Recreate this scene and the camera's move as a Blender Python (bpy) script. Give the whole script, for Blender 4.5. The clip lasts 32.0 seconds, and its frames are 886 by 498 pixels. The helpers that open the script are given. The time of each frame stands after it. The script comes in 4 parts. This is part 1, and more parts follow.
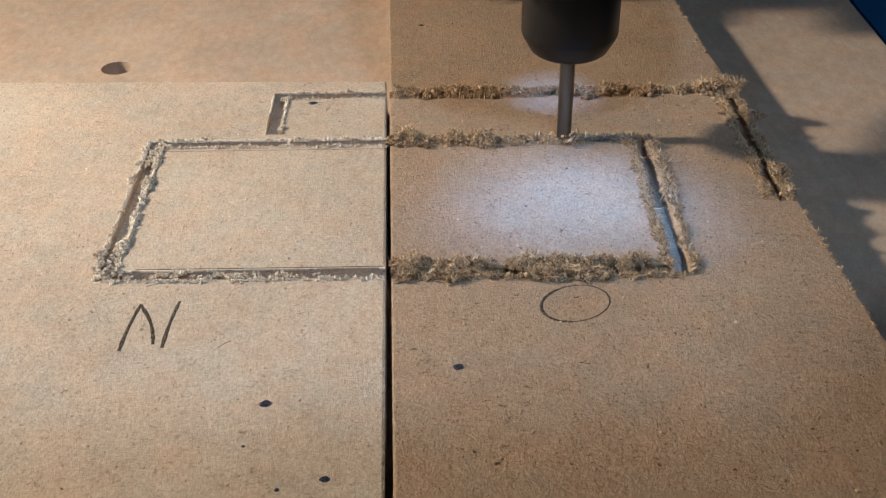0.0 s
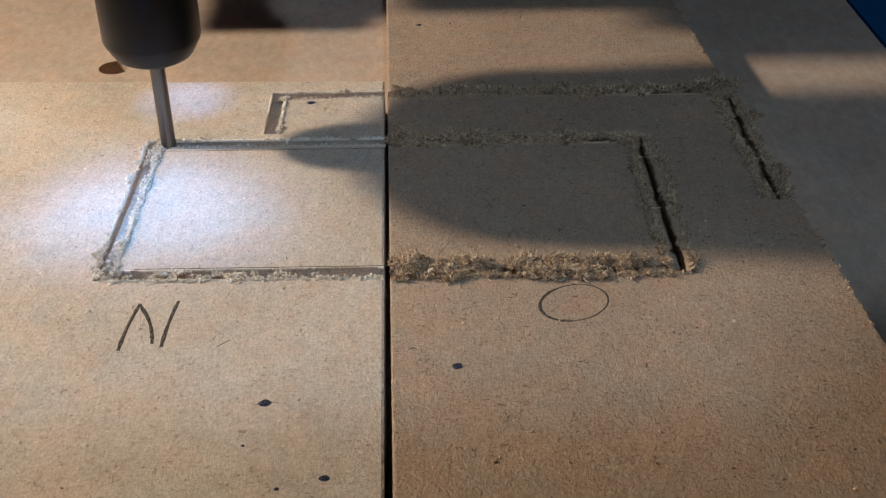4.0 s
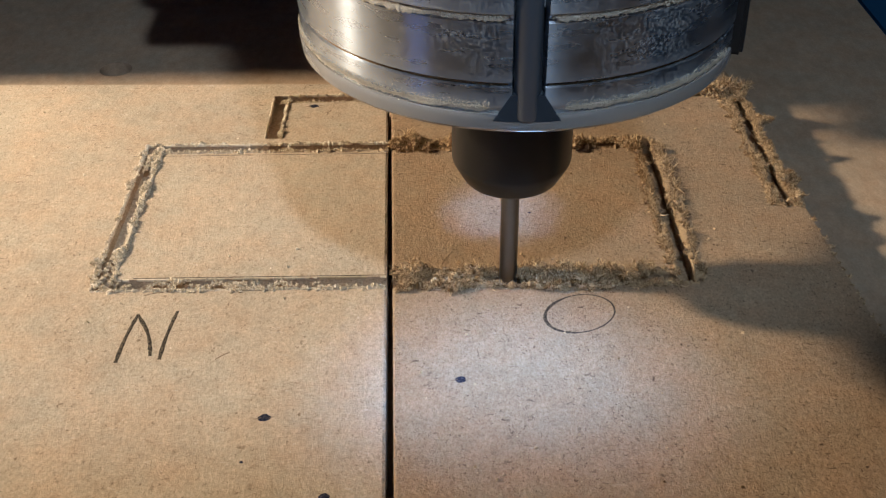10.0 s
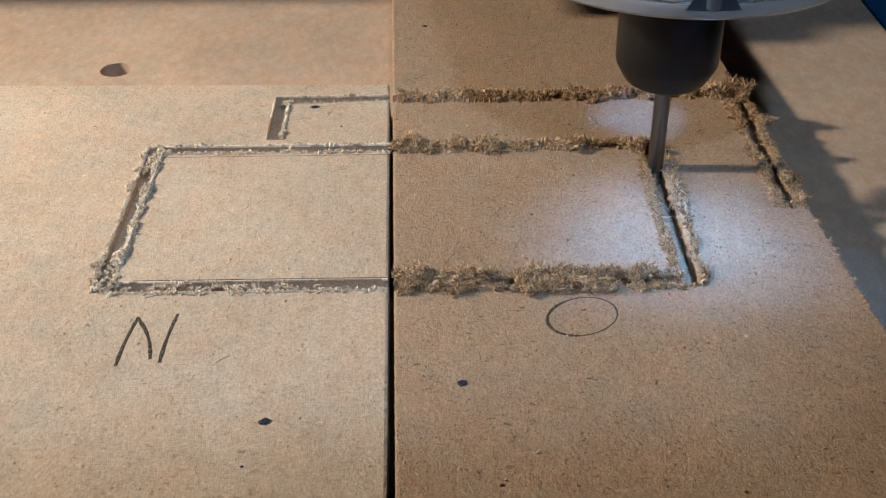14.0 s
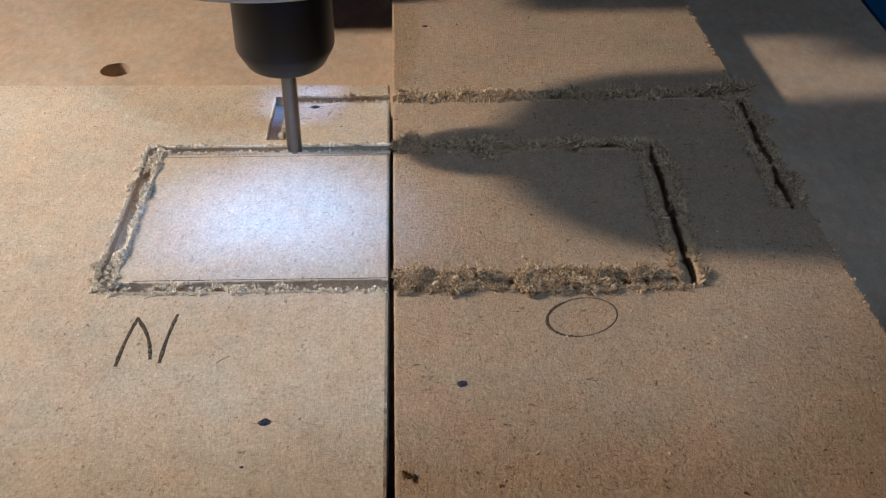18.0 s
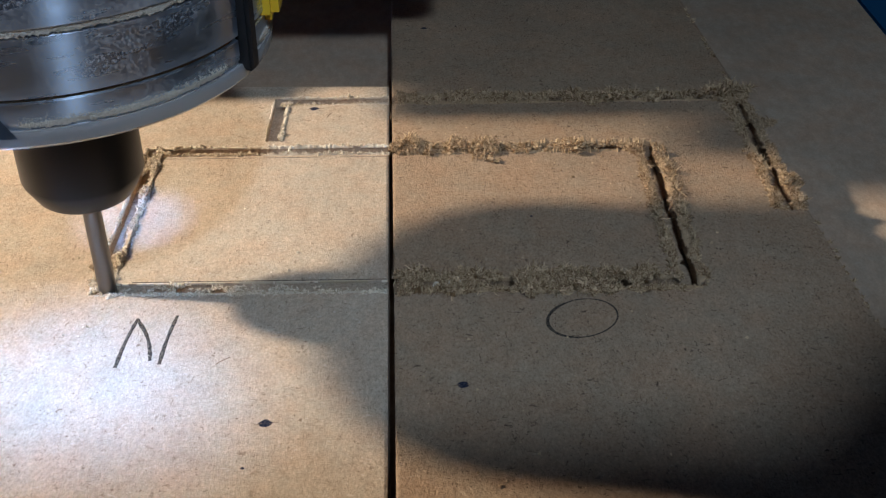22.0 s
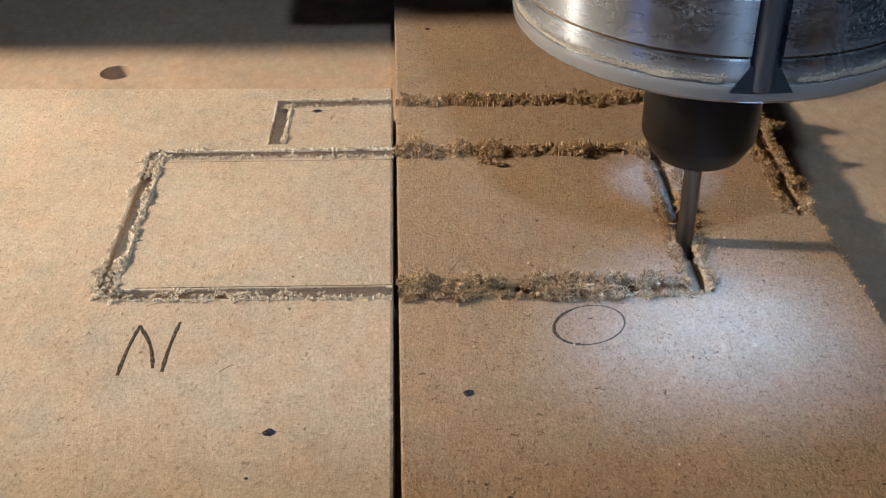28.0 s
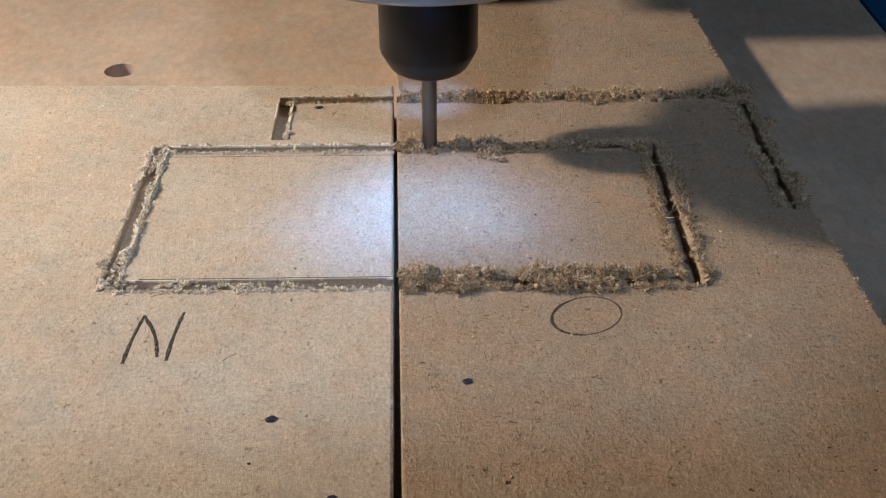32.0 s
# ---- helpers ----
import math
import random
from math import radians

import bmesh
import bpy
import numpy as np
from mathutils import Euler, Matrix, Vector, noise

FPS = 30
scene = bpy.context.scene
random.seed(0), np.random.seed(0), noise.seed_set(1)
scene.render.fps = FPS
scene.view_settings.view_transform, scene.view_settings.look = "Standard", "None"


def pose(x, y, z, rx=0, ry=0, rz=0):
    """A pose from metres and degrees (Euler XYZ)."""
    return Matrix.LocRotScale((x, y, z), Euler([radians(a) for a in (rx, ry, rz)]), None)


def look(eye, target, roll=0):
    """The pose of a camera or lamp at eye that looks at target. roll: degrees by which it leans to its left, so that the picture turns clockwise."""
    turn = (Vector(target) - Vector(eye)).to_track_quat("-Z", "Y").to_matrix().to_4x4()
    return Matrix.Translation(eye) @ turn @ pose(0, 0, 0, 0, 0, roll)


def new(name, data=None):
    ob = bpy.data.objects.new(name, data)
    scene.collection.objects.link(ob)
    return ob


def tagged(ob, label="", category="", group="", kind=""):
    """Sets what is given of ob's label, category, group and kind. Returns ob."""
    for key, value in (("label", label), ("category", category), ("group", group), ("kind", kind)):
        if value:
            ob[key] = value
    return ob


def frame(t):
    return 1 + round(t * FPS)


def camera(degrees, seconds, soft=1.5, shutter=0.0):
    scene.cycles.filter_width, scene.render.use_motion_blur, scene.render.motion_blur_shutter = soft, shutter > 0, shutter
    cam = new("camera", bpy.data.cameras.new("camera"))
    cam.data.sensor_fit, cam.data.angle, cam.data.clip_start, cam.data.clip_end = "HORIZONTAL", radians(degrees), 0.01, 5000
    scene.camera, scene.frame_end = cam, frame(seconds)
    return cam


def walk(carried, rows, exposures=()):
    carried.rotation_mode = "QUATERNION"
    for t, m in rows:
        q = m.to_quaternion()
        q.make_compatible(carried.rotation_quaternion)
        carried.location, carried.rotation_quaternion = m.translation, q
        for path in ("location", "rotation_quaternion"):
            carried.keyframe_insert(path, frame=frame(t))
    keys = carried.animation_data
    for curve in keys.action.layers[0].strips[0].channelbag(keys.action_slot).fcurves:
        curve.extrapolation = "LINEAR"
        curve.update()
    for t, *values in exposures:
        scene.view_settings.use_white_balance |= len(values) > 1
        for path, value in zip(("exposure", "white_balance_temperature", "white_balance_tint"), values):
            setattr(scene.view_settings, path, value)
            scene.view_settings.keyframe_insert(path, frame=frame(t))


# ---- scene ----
cam = camera(42.0, 32.0, soft=1.2)
PATH = [
    (0, (0.00787, -0.17641, 0.12157), (0.0283, 1.4875, -0.9879), -0.44),
    (0.5, (0.00800, -0.17644, 0.12146), (0.0278, 1.4881, -0.9872), -0.42),
    (1, (0.00798, -0.17675, 0.12144), (0.0287, 1.4881, -0.9866), -0.45),
    (1.5, (0.00788, -0.17706, 0.12140), (0.0291, 1.4884, -0.9857), -0.41),
    (2, (0.00789, -0.17748, 0.12139), (0.0300, 1.4883, -0.9852), -0.39),
    (2.5, (0.00766, -0.17685, 0.12152), (0.0316, 1.4878, -0.9867), -0.37),
    (3, (0.00762, -0.17745, 0.12173), (0.0331, 1.4859, -0.9884), -0.35),
    (3.5, (0.00735, -0.17652, 0.12163), (0.0346, 1.4874, -0.9877), -0.33),
    (5.5, (0.00746, -0.17745, 0.12212), (0.0351, 1.4834, -0.9918), -0.33),
    (6, (0.00742, -0.17690, 0.12185), (0.0343, 1.4854, -0.9899), -0.33),
    (6.5, (0.00742, -0.17597, 0.12176), (0.0337, 1.4866, -0.9896), -0.36),
    (7, (0.00763, -0.17537, 0.12191), (0.0309, 1.4861, -0.9911), -0.38),
    (7.5, (0.00773, -0.17535, 0.12250), (0.0308, 1.4818, -0.9971), -0.41),
    (8, (0.00799, -0.17416, 0.12246), (0.0269, 1.4817, -0.9990), -0.53),
    (8.5, (0.00838, -0.17205, 0.12208), (0.0222, 1.4840, -0.9992), -0.58),
    (9, (0.00843, -0.17196, 0.12233), (0.0211, 1.4834, -1.0000), -0.61),
    (9.5, (0.00829, -0.17181, 0.12222), (0.0215, 1.4846, -0.9985), -0.59),
    (10, (0.00821, -0.17190, 0.12210), (0.0224, 1.4847, -0.9984), -0.55),
    (10.5, (0.00804, -0.17077, 0.12196), (0.0224, 1.4856, -0.9989), -0.53),
    (11, (0.00811, -0.17138, 0.12223), (0.0225, 1.4843, -0.9997), -0.54),
    (11.5, (0.00812, -0.17181, 0.12192), (0.0225, 1.4856, -0.9974), -0.47),
    (12, (0.00821, -0.17104, 0.12180), (0.0215, 1.4864, -0.9974), -0.53),
    (12.5, (0.00806, -0.17091, 0.12192), (0.0218, 1.4854, -0.9990), -0.58),
    (13, (0.00808, -0.16984, 0.12188), (0.0203, 1.4861, -0.9996), -0.59),
    (13.5, (0.00817, -0.16992, 0.12195), (0.0197, 1.4852, -1.0007), -0.60),
    (14, (0.00812, -0.17056, 0.12204), (0.0203, 1.4846, -1.0007), -0.58),
    (14.5, (0.00789, -0.17052, 0.12232), (0.0222, 1.4840, -1.0012), -0.49),
    (16.5, (0.00808, -0.17163, 0.12226), (0.0217, 1.4840, -0.9997), -0.57),
    (17, (0.00809, -0.17139, 0.12240), (0.0214, 1.4834, -1.0007), -0.53),
    (17.5, (0.00812, -0.17020, 0.12233), (0.0203, 1.4844, -1.0012), -0.56),
    (18, (0.00820, -0.17045, 0.12225), (0.0198, 1.4839, -1.0016), -0.56),
    (18.5, (0.00825, -0.17094, 0.12205), (0.0201, 1.4843, -1.0004), -0.55),
    (19, (0.00803, -0.17037, 0.12174), (0.0213, 1.4877, -0.9966), -0.58),
    (19.5, (0.00793, -0.17084, 0.12163), (0.0226, 1.4880, -0.9955), -0.56),
    (20, (0.00807, -0.17190, 0.12168), (0.0222, 1.4870, -0.9954), -0.55),
    (20.5, (0.00810, -0.17197, 0.12148), (0.0218, 1.4879, -0.9941), -0.51),
    (21, (0.00784, -0.17130, 0.12143), (0.0238, 1.4887, -0.9939), -0.50),
    (21.5, (0.00757, -0.17004, 0.12113), (0.0238, 1.4919, -0.9914), -0.50),
    (22, (0.00751, -0.17056, 0.12167), (0.0255, 1.4877, -0.9963), -0.47),
    (22.5, (0.00753, -0.17110, 0.12209), (0.0257, 1.4851, -0.9989), -0.44),
    (23, (0.00736, -0.17114, 0.12208), (0.0271, 1.4845, -0.9997), -0.40),
    (23.5, (0.00721, -0.17017, 0.12166), (0.0288, 1.4859, -0.9995), -0.32),
    (24, (0.00708, -0.16999, 0.12200), (0.0288, 1.4867, -0.9982), -0.42),
    (24.5, (0.00716, -0.17016, 0.12207), (0.0289, 1.4853, -1.0000), -0.47),
    (25, (0.00720, -0.16942, 0.12191), (0.0276, 1.4865, -0.9995), -0.44),
    (25.5, (0.00714, -0.16984, 0.12191), (0.0284, 1.4861, -0.9994), -0.43),
    (27.5, (0.00679, -0.16872, 0.12232), (0.0242, 1.4849, -1.0024), -0.45),
    (28, (0.00668, -0.16788, 0.12211), (0.0241, 1.4858, -1.0026), -0.43),
    (28.5, (0.00656, -0.16858, 0.12223), (0.0253, 1.4852, -1.0023), -0.41),
    (29, (0.00658, -0.17007, 0.12211), (0.0264, 1.4860, -0.9991), -0.39),
    (29.5, (0.00679, -0.17165, 0.12207), (0.0260, 1.4856, -0.9974), -0.38),
    (30, (0.00669, -0.17139, 0.12201), (0.0262, 1.4859, -0.9973), -0.36),
    (30.5, (0.00667, -0.17120, 0.12211), (0.0263, 1.4860, -0.9973), -0.36),
    (31, (0.00661, -0.17069, 0.12204), (0.0262, 1.4864, -0.9976), -0.35),
    (31.5, (0.00680, -0.17239, 0.12200), (0.0260, 1.4851, -0.9971), -0.40),
    (32, (0.00676, -0.17183, 0.12208), (0.0233, 1.4865, -0.9958), -0.35),
]
walk(cam, [(t, look(eye, target, roll)) for t, eye, target, roll in PATH],
     exposures=[(0, 0.02, 5440, 10), (1, -0.06, 5390, 10), (3, -0.13, 5390, 10), (5.5, -0.01, 5490, 10), (7, 0.19, 5740, 10), (8.5, 0.02, 6340, 10), (10.5, 0.0, 6240, 10), (13, 0.0, 5640, 10), (16.5, -0.07, 5390, 10),
                (19, -0.15, 5390, 10), (20, -0.11, 5490, 10), (22, 0.17, 5740, 10), (23.5, 0.02, 6240, 10), (25.5, 0.0, 6390, 10), (28, 0.0, 5940, 10), (30, -0.01, 5540, 10), (32, -0.07, 5390, 10)])

# ---- light ----
world = bpy.data.worlds.new("workshop_air")
scene.world = world
world.use_nodes = True
world.node_tree.nodes["Background"].inputs[0].default_value = (1.0, 0.86, 0.72, 1)
world.node_tree.nodes["Background"].inputs[1].default_value = 0.004

KEY_AT = Vector((-0.50, 0.063, 0.325))
COOL_AT = Vector((0.07, -0.30, 0.40))


def area_lamp(name, eye, target, size, watts, colour, shape="DISK", size_y=None):
    data = bpy.data.lights.new(name, "AREA")
    data.shape, data.size, data.energy, data.color = shape, size, watts, colour
    if size_y:
        data.size_y = size_y
    ob = new(name, data)
    ob.matrix_world = look(eye, target)
    return ob


area_lamp("warm_work_lamp", KEY_AT, (-0.10, 0.05, 0.0), 0.040, 1.08, (1.0, 0.82, 0.595)).data.spread = radians(80)
area_lamp("cool_ceiling_lamp", COOL_AT, (-0.02, 0.01, 0.0), 0.026, 0.285, (0.64, 0.79, 0.95)).data.spread = radians(100)


# ---- materials ----
def shader(name, base, rough=0.6, metal=0.0):
    m = bpy.data.materials.new(name)
    m.use_nodes = True
    nt = m.node_tree
    b = nt.nodes["Principled BSDF"]
    b.inputs["Base Color"].default_value = (*base, 1)
    b.inputs["Roughness"].default_value = rough
    b.inputs["Metallic"].default_value = metal
    return m, nt, b


def noise_tex(nt, scale, detail=3.0, rough=0.6, stretch=(1, 1, 1), turn=0.0, warp=0.0):
    co = nt.nodes.new("ShaderNodeTexCoord")
    mp = nt.nodes.new("ShaderNodeMapping")
    mp.inputs["Scale"].default_value = stretch
    mp.inputs["Rotation"].default_value = (0, 0, turn)
    tx = nt.nodes.new("ShaderNodeTexNoise")
    tx.inputs["Scale"].default_value = scale
    tx.inputs["Detail"].default_value = detail
    tx.inputs["Roughness"].default_value = rough
    tx.inputs["Distortion"].default_value = warp
    nt.links.new(co.outputs["Object"], mp.inputs["Vector"])
    nt.links.new(mp.outputs["Vector"], tx.inputs["Vector"])
    return tx.outputs["Fac"]


def ramp(nt, fac, stops):
    r = nt.nodes.new("ShaderNodeValToRGB")
    el = r.color_ramp.elements
    while len(el) < len(stops):
        el.new(0.5)
    for e, (p, c) in zip(el, stops):
        e.position, e.color = p, (*c, 1)
    nt.links.new(fac, r.inputs["Fac"])
    return r.outputs["Color"]


def mix(nt, fac, a, b, how="MIX"):
    n = nt.nodes.new("ShaderNodeMix")
    n.data_type, n.blend_type = "RGBA", how
    for sock, val in ((n.inputs["Factor"], fac), (n.inputs["A"], a), (n.inputs["B"], b)):
        if isinstance(val, (int, float)):
            sock.default_value = val
        elif isinstance(val, tuple):
            sock.default_value = (*val, 1)
        else:
            nt.links.new(val, sock)
    return n.outputs["Result"]


def bump(nt, b, height, strength, dist):
    n = nt.nodes.new("ShaderNodeBump")
    n.inputs["Strength"].default_value = strength
    n.inputs["Distance"].default_value = dist
    nt.links.new(height, n.inputs["Height"])
    nt.links.new(n.outputs["Normal"], b.inputs["Normal"])


G0, G1 = (0, 0, 0), (1, 1, 1)


def fibreboard(name, base, dark, pale, relief=0.5, fleck=0.5, pebble=0.5, depth=1.0):
    """Raw fibreboard: cloudy stains, a mottled grain, short fibres lying all ways, dark and pale flecks, a pebbly relief."""
    m, nt, b = shader(name, base, 0.85)
    cloud = ramp(nt, noise_tex(nt, 26, 5, 0.65), [(0.3, tuple(c * 0.86 for c in base)), (0.7, tuple(min(1, c * 1.10) for c in base))])
    tint = ramp(nt, noise_tex(nt, 95, 4, 0.65), [(0.36, (1.05, 0.985, 0.94)), (0.64, (0.965, 1.005, 1.03))])
    mottle = ramp(nt, noise_tex(nt, 480, 4, 0.7, (1, 0.55, 1), 0.2), [(0.28, (0.86, 0.845, 0.825)), (0.72, (1.10, 1.11, 1.12))])
    grain = ramp(nt, noise_tex(nt, 2000, 5, 0.8, (1, 0.6, 1), -0.2, 0.4), [(0.29, tuple(1 - depth * c for c in (0.44, 0.46, 0.49))), (0.71, tuple(1 + depth * c for c in (0.36, 0.37, 0.38)))])
    col = mix(nt, 1.0, mix(nt, 1.0, mix(nt, 1.0, cloud, tint, "MULTIPLY"), mottle, "MULTIPLY"), grain, "MULTIPLY")
    where = ramp(nt, noise_tex(nt, 170, 3, 0.6), [(0.38, (0.25,) * 3), (0.62, G1)])
    for stretch, turn, scale, lo, hi, tone, amount in (
            ((0.7, 0.7, 1), 0.45, 1900, 0.625, 0.68, dark, fleck), ((0.42, 0.9, 1), -0.5, 1500, 0.635, 0.69, dark, fleck), ((1, 0.38, 1), 0.35, 1700, 0.635, 0.69, dark, fleck), ((0.8, 0.6, 1), -0.2, 650, 0.69, 0.725, dark, fleck * 0.8),
            ((0.35, 1, 1), 0.75, 1100, 0.66, 0.74, pale, 0.42), ((0.5, 0.7, 1), -0.35, 1300, 0.65, 0.73, pale, 0.42)):
        mask = ramp(nt, noise_tex(nt, scale, 3, 0.6, stretch, turn, 0.9), [(lo, G0), (hi, (amount,) * 3)])
        col = mix(nt, mix(nt, 1.0, mask, where, "MULTIPLY") if tone is dark else mask, col, tone)
    nt.links.new(col, b.inputs["Base Color"])
    fine = nt.nodes.new("ShaderNodeMath")
    fine.operation = "MULTIPLY_ADD"
    nt.links.new(noise_tex(nt, 1350, 3, 0.6, (1, 0.8, 1), 0.3), fine.inputs[0])
    fine.inputs[1].default_value = pebble
    nt.links.new(noise_tex(nt, 2900, 4, 0.75, (1, 0.8, 1), 0.1), fine.inputs[2])
    bump(nt, b, fine.outputs[0], relief, 0.0004)
    b.inputs["Specular IOR Level"].default_value = 0.2
    return m


MDF_PALE = fibreboard("pale_fibreboard", (0.555, 0.438, 0.32), (0.15, 0.09, 0.05), (0.76, 0.66, 0.54), 0.46, 0.72, 0.8, 0.75)
MDF_BROWN = fibreboard("brown_fibreboard", (0.405, 0.282, 0.180), (0.08, 0.046, 0.026), (0.58, 0.45, 0.31), 0.60, 0.9, 1.15, 0.85)
MDF_TABLE = fibreboard("table_fibreboard", (0.475, 0.348, 0.243), (0.25, 0.13, 0.08), (0.54, 0.43, 0.32), 0.15, 0.12, 0.5, 0.35)


def chip_mat(name, a, c):
    m, nt, b = shader(name, a, 0.95)
    geo = nt.nodes.new("ShaderNodeNewGeometry")
    nt.links.new(ramp(nt, geo.outputs["Random Per Island"], [(0.0, a), (1.0, c)]), b.inputs["Base Color"])
    b.inputs["Specular IOR Level"].default_value = 0.1
    return m


CHIP_BROWN = chip_mat("brown_wood_fibre", (0.19, 0.110, 0.050), (0.74, 0.54, 0.325))
CHIP_DARK = chip_mat("dark_wood_fibre", (0.12, 0.06, 0.025), (0.25, 0.14, 0.06))
CHIP_PALE = chip_mat("pale_wood_fibre", (0.46, 0.36, 0.23), (0.90, 0.78, 0.61))

DUST, _nt, _b = shader("cream_sawdust", (0.58, 0.50, 0.37), 1.0)
_nt.links.new(ramp(_nt, noise_tex(_nt, 2500, 3, 0.7), [(0.3, (0.66, 0.58, 0.46)), (0.7, (0.84, 0.77, 0.65))]), _b.inputs["Base Color"])
bump(_nt, _b, noise_tex(_nt, 4200, 3, 0.7), 1.0, 0.00035)
DUST_BROWN, _nt, _b = shader("brown_sawdust", (0.30, 0.19, 0.10), 1.0)
bump(_nt, _b, noise_tex(_nt, 3500, 2), 0.8, 0.0002)


ANISO_TURN = 0.25


def aluminium():
    """Turned aluminium: the fine rings spread its gleams upright; patches of clinging dust."""
    m, nt, b = shader("dusty_aluminium", (0.40, 0.48, 0.61), 0.36, 1.0)
    b.inputs["Anisotropic"].default_value = 1.0
    tan = nt.nodes.new("ShaderNodeTangent")
    tan.direction_type, tan.axis = "RADIAL", "Z"
    nt.links.new(tan.outputs["Tangent"], b.inputs["Tangent"])
    b.inputs["Anisotropic Rotation"].default_value = ANISO_TURN
    nt.links.new(ramp(nt, noise_tex(nt, 90, 3, 0.5, (1, 1, 6)), [(0.3, (0.26,) * 3), (0.75, (0.31,) * 3)]), b.inputs["Roughness"])
    speck = ramp(nt, noise_tex(nt, 2600, 4, 0.75), [(0.46, (0.05,) * 3), (0.64, (0.9,) * 3)])
    patch = ramp(nt, noise_tex(nt, 50, 4, 0.7), [(0.36, (0.08,) * 3), (0.60, G1)])
    dust = mix(nt, 1.0, speck, patch, "MULTIPLY")
    # a film of dust lies on the foot below the seam and fades out above the ledges
    co = nt.nodes.new("ShaderNodeTexCoord")
    xyz = nt.nodes.new("ShaderNodeSeparateXYZ")
    nt.links.new(co.outputs["Object"], xyz.inputs[0])
    for low, high, top, amount in ((0.0024, 0.0030, 0.0062, 0.95), (0.0160, 0.0172, 0.0200, 0.9), (0.0072, 0.0076, 0.0092, 0.3)):
        up = nt.nodes.new("ShaderNodeMapRange")
        up.inputs["From Min"].default_value, up.inputs["From Max"].default_value = 0.0481 + low, 0.0481 + high
        down = nt.nodes.new("ShaderNodeMapRange")
        down.inputs["From Min"].default_value, down.inputs["From Max"].default_value = 0.0481 + top, 0.0481 + high
        nt.links.new(xyz.outputs["Z"], up.inputs["Value"])
        nt.links.new(xyz.outputs["Z"], down.inputs["Value"])
        both = nt.nodes.new("ShaderNodeMath")
        both.operation = "MULTIPLY"
        nt.links.new(up.outputs[0], both.inputs[0])
        nt.links.new(down.outputs[0], both.inputs[1])
        where = ramp(nt, noise_tex(nt, 75, 4, 0.7), [(0.36, (0.08,) * 3), (0.60, (amount,) * 3)])
        clump = ramp(nt, noise_tex(nt, 1900, 4, 0.75), [(0.34, (0.15,) * 3), (0.60, G1)])
        film = mix(nt, 1.0, mix(nt, 1.0, both.outputs[0], where, "MULTIPLY"), clump, "MULTIPLY")
        dust = mix(nt, 1.0, dust, film, "SCREEN")
    nt.links.new(mix(nt, dust, (0.50, 0.58, 0.70), (0.56, 0.54, 0.49)), b.inputs["Base Color"])
    inv = nt.nodes.new("ShaderNodeMath")
    inv.operation = "SUBTRACT"
    inv.inputs[0].default_value = 1.0
    nt.links.new(dust, inv.inputs[1])
    nt.links.new(inv.outputs[0], b.inputs["Metallic"])
    bump(nt, b, dust, 0.05, 0.0001)
    return m


ALU = aluminium()
SLOT_METAL, _nt, _b = shader("dark_slot_metal", (0.12, 0.15, 0.19), 0.34, 0.25)
_m, _nt, _b = shader("black_oxide_steel", (0.010, 0.009, 0.009), 0.36, 0.0)
_b.inputs["Specular IOR Level"].default_value = 0.26
bump(_nt, _b, noise_tex(_nt, 1200, 3, 0.6, (1, 1, 6)), 0.08, 0.0001)
NUT_STEEL = _m
_m, _nt, _b = shader("grey_carbide", (0.17, 0.165, 0.16), 0.32, 1.0)
_nt.links.new(ramp(_nt, noise_tex(_nt, 900, 3, 0.6, (1, 1, 8)), [(0.3, (0.28,) * 3), (0.7, (0.45,) * 3)]), _b.inputs["Roughness"])
CARBIDE = _m
_m, _nt, _b = shader("smoky_clear_plastic", (0.76, 0.74, 0.72), 0.14)
_b.inputs["Transmission Weight"].default_value = 0.65
_b.inputs["IOR"].default_value = 1.45
CLEAR = _m
BLACK, _nt, _b = shader("black_plastic", (0.015, 0.015, 0.016), 0.5)
bump(_nt, _b, noise_tex(_nt, 800, 3), 0.15, 0.0002)
YELLOW, _nt, _b = shader("yellow_plastic", (0.75, 0.47, 0.02), 0.45)
bump(_nt, _b, noise_tex(_nt, 900, 2), 0.1, 0.0002)
BLUE, _nt, _b = shader("blue_paint", (0.02, 0.10, 0.22), 0.45)
bump(_nt, _b, noise_tex(_nt, 300, 3), 0.1, 0.0003)
PENCIL, _nt, _b = shader("graphite", (0.03, 0.026, 0.024), 0.85)
_b.inputs["Specular IOR Level"].default_value = 0.1
_nt.links.new(ramp(_nt, noise_tex(_nt, 3000, 3, 0.7), [(0.42, (0.018, 0.016, 0.015)), (0.68, (0.20, 0.15, 0.10))]), _b.inputs["Base Color"])
INK, _nt, _b = shader("dark_blue_mark", (0.02, 0.022, 0.035), 0.9)
_b.inputs["Specular IOR Level"].default_value = 0.1
_nt.links.new(ramp(_nt, noise_tex(_nt, 3200, 3, 0.7), [(0.46, (0.010, 0.013, 0.030)), (0.72, (0.11, 0.10, 0.11))]), _b.inputs["Base Color"])
DUSK, _nt, _b = shader("dusk_glass", (0.05, 0.08, 0.15), 0.1)
_b.inputs["Emission Color"].default_value = (0.16, 0.38, 1.0, 1)
_b.inputs["Emission Strength"].default_value = 3.0
SCRATCH, _nt, _b = shader("scratched_fibre", (0.22, 0.145, 0.085), 0.9)
LED, _nt, _b = shader("led_chip", (0.9, 0.9, 0.9), 0.5)
_b.inputs["Emission Color"].default_value = (0.235, 0.49, 1.0, 1)
_b.inputs["Emission Strength"].default_value = 2000.0
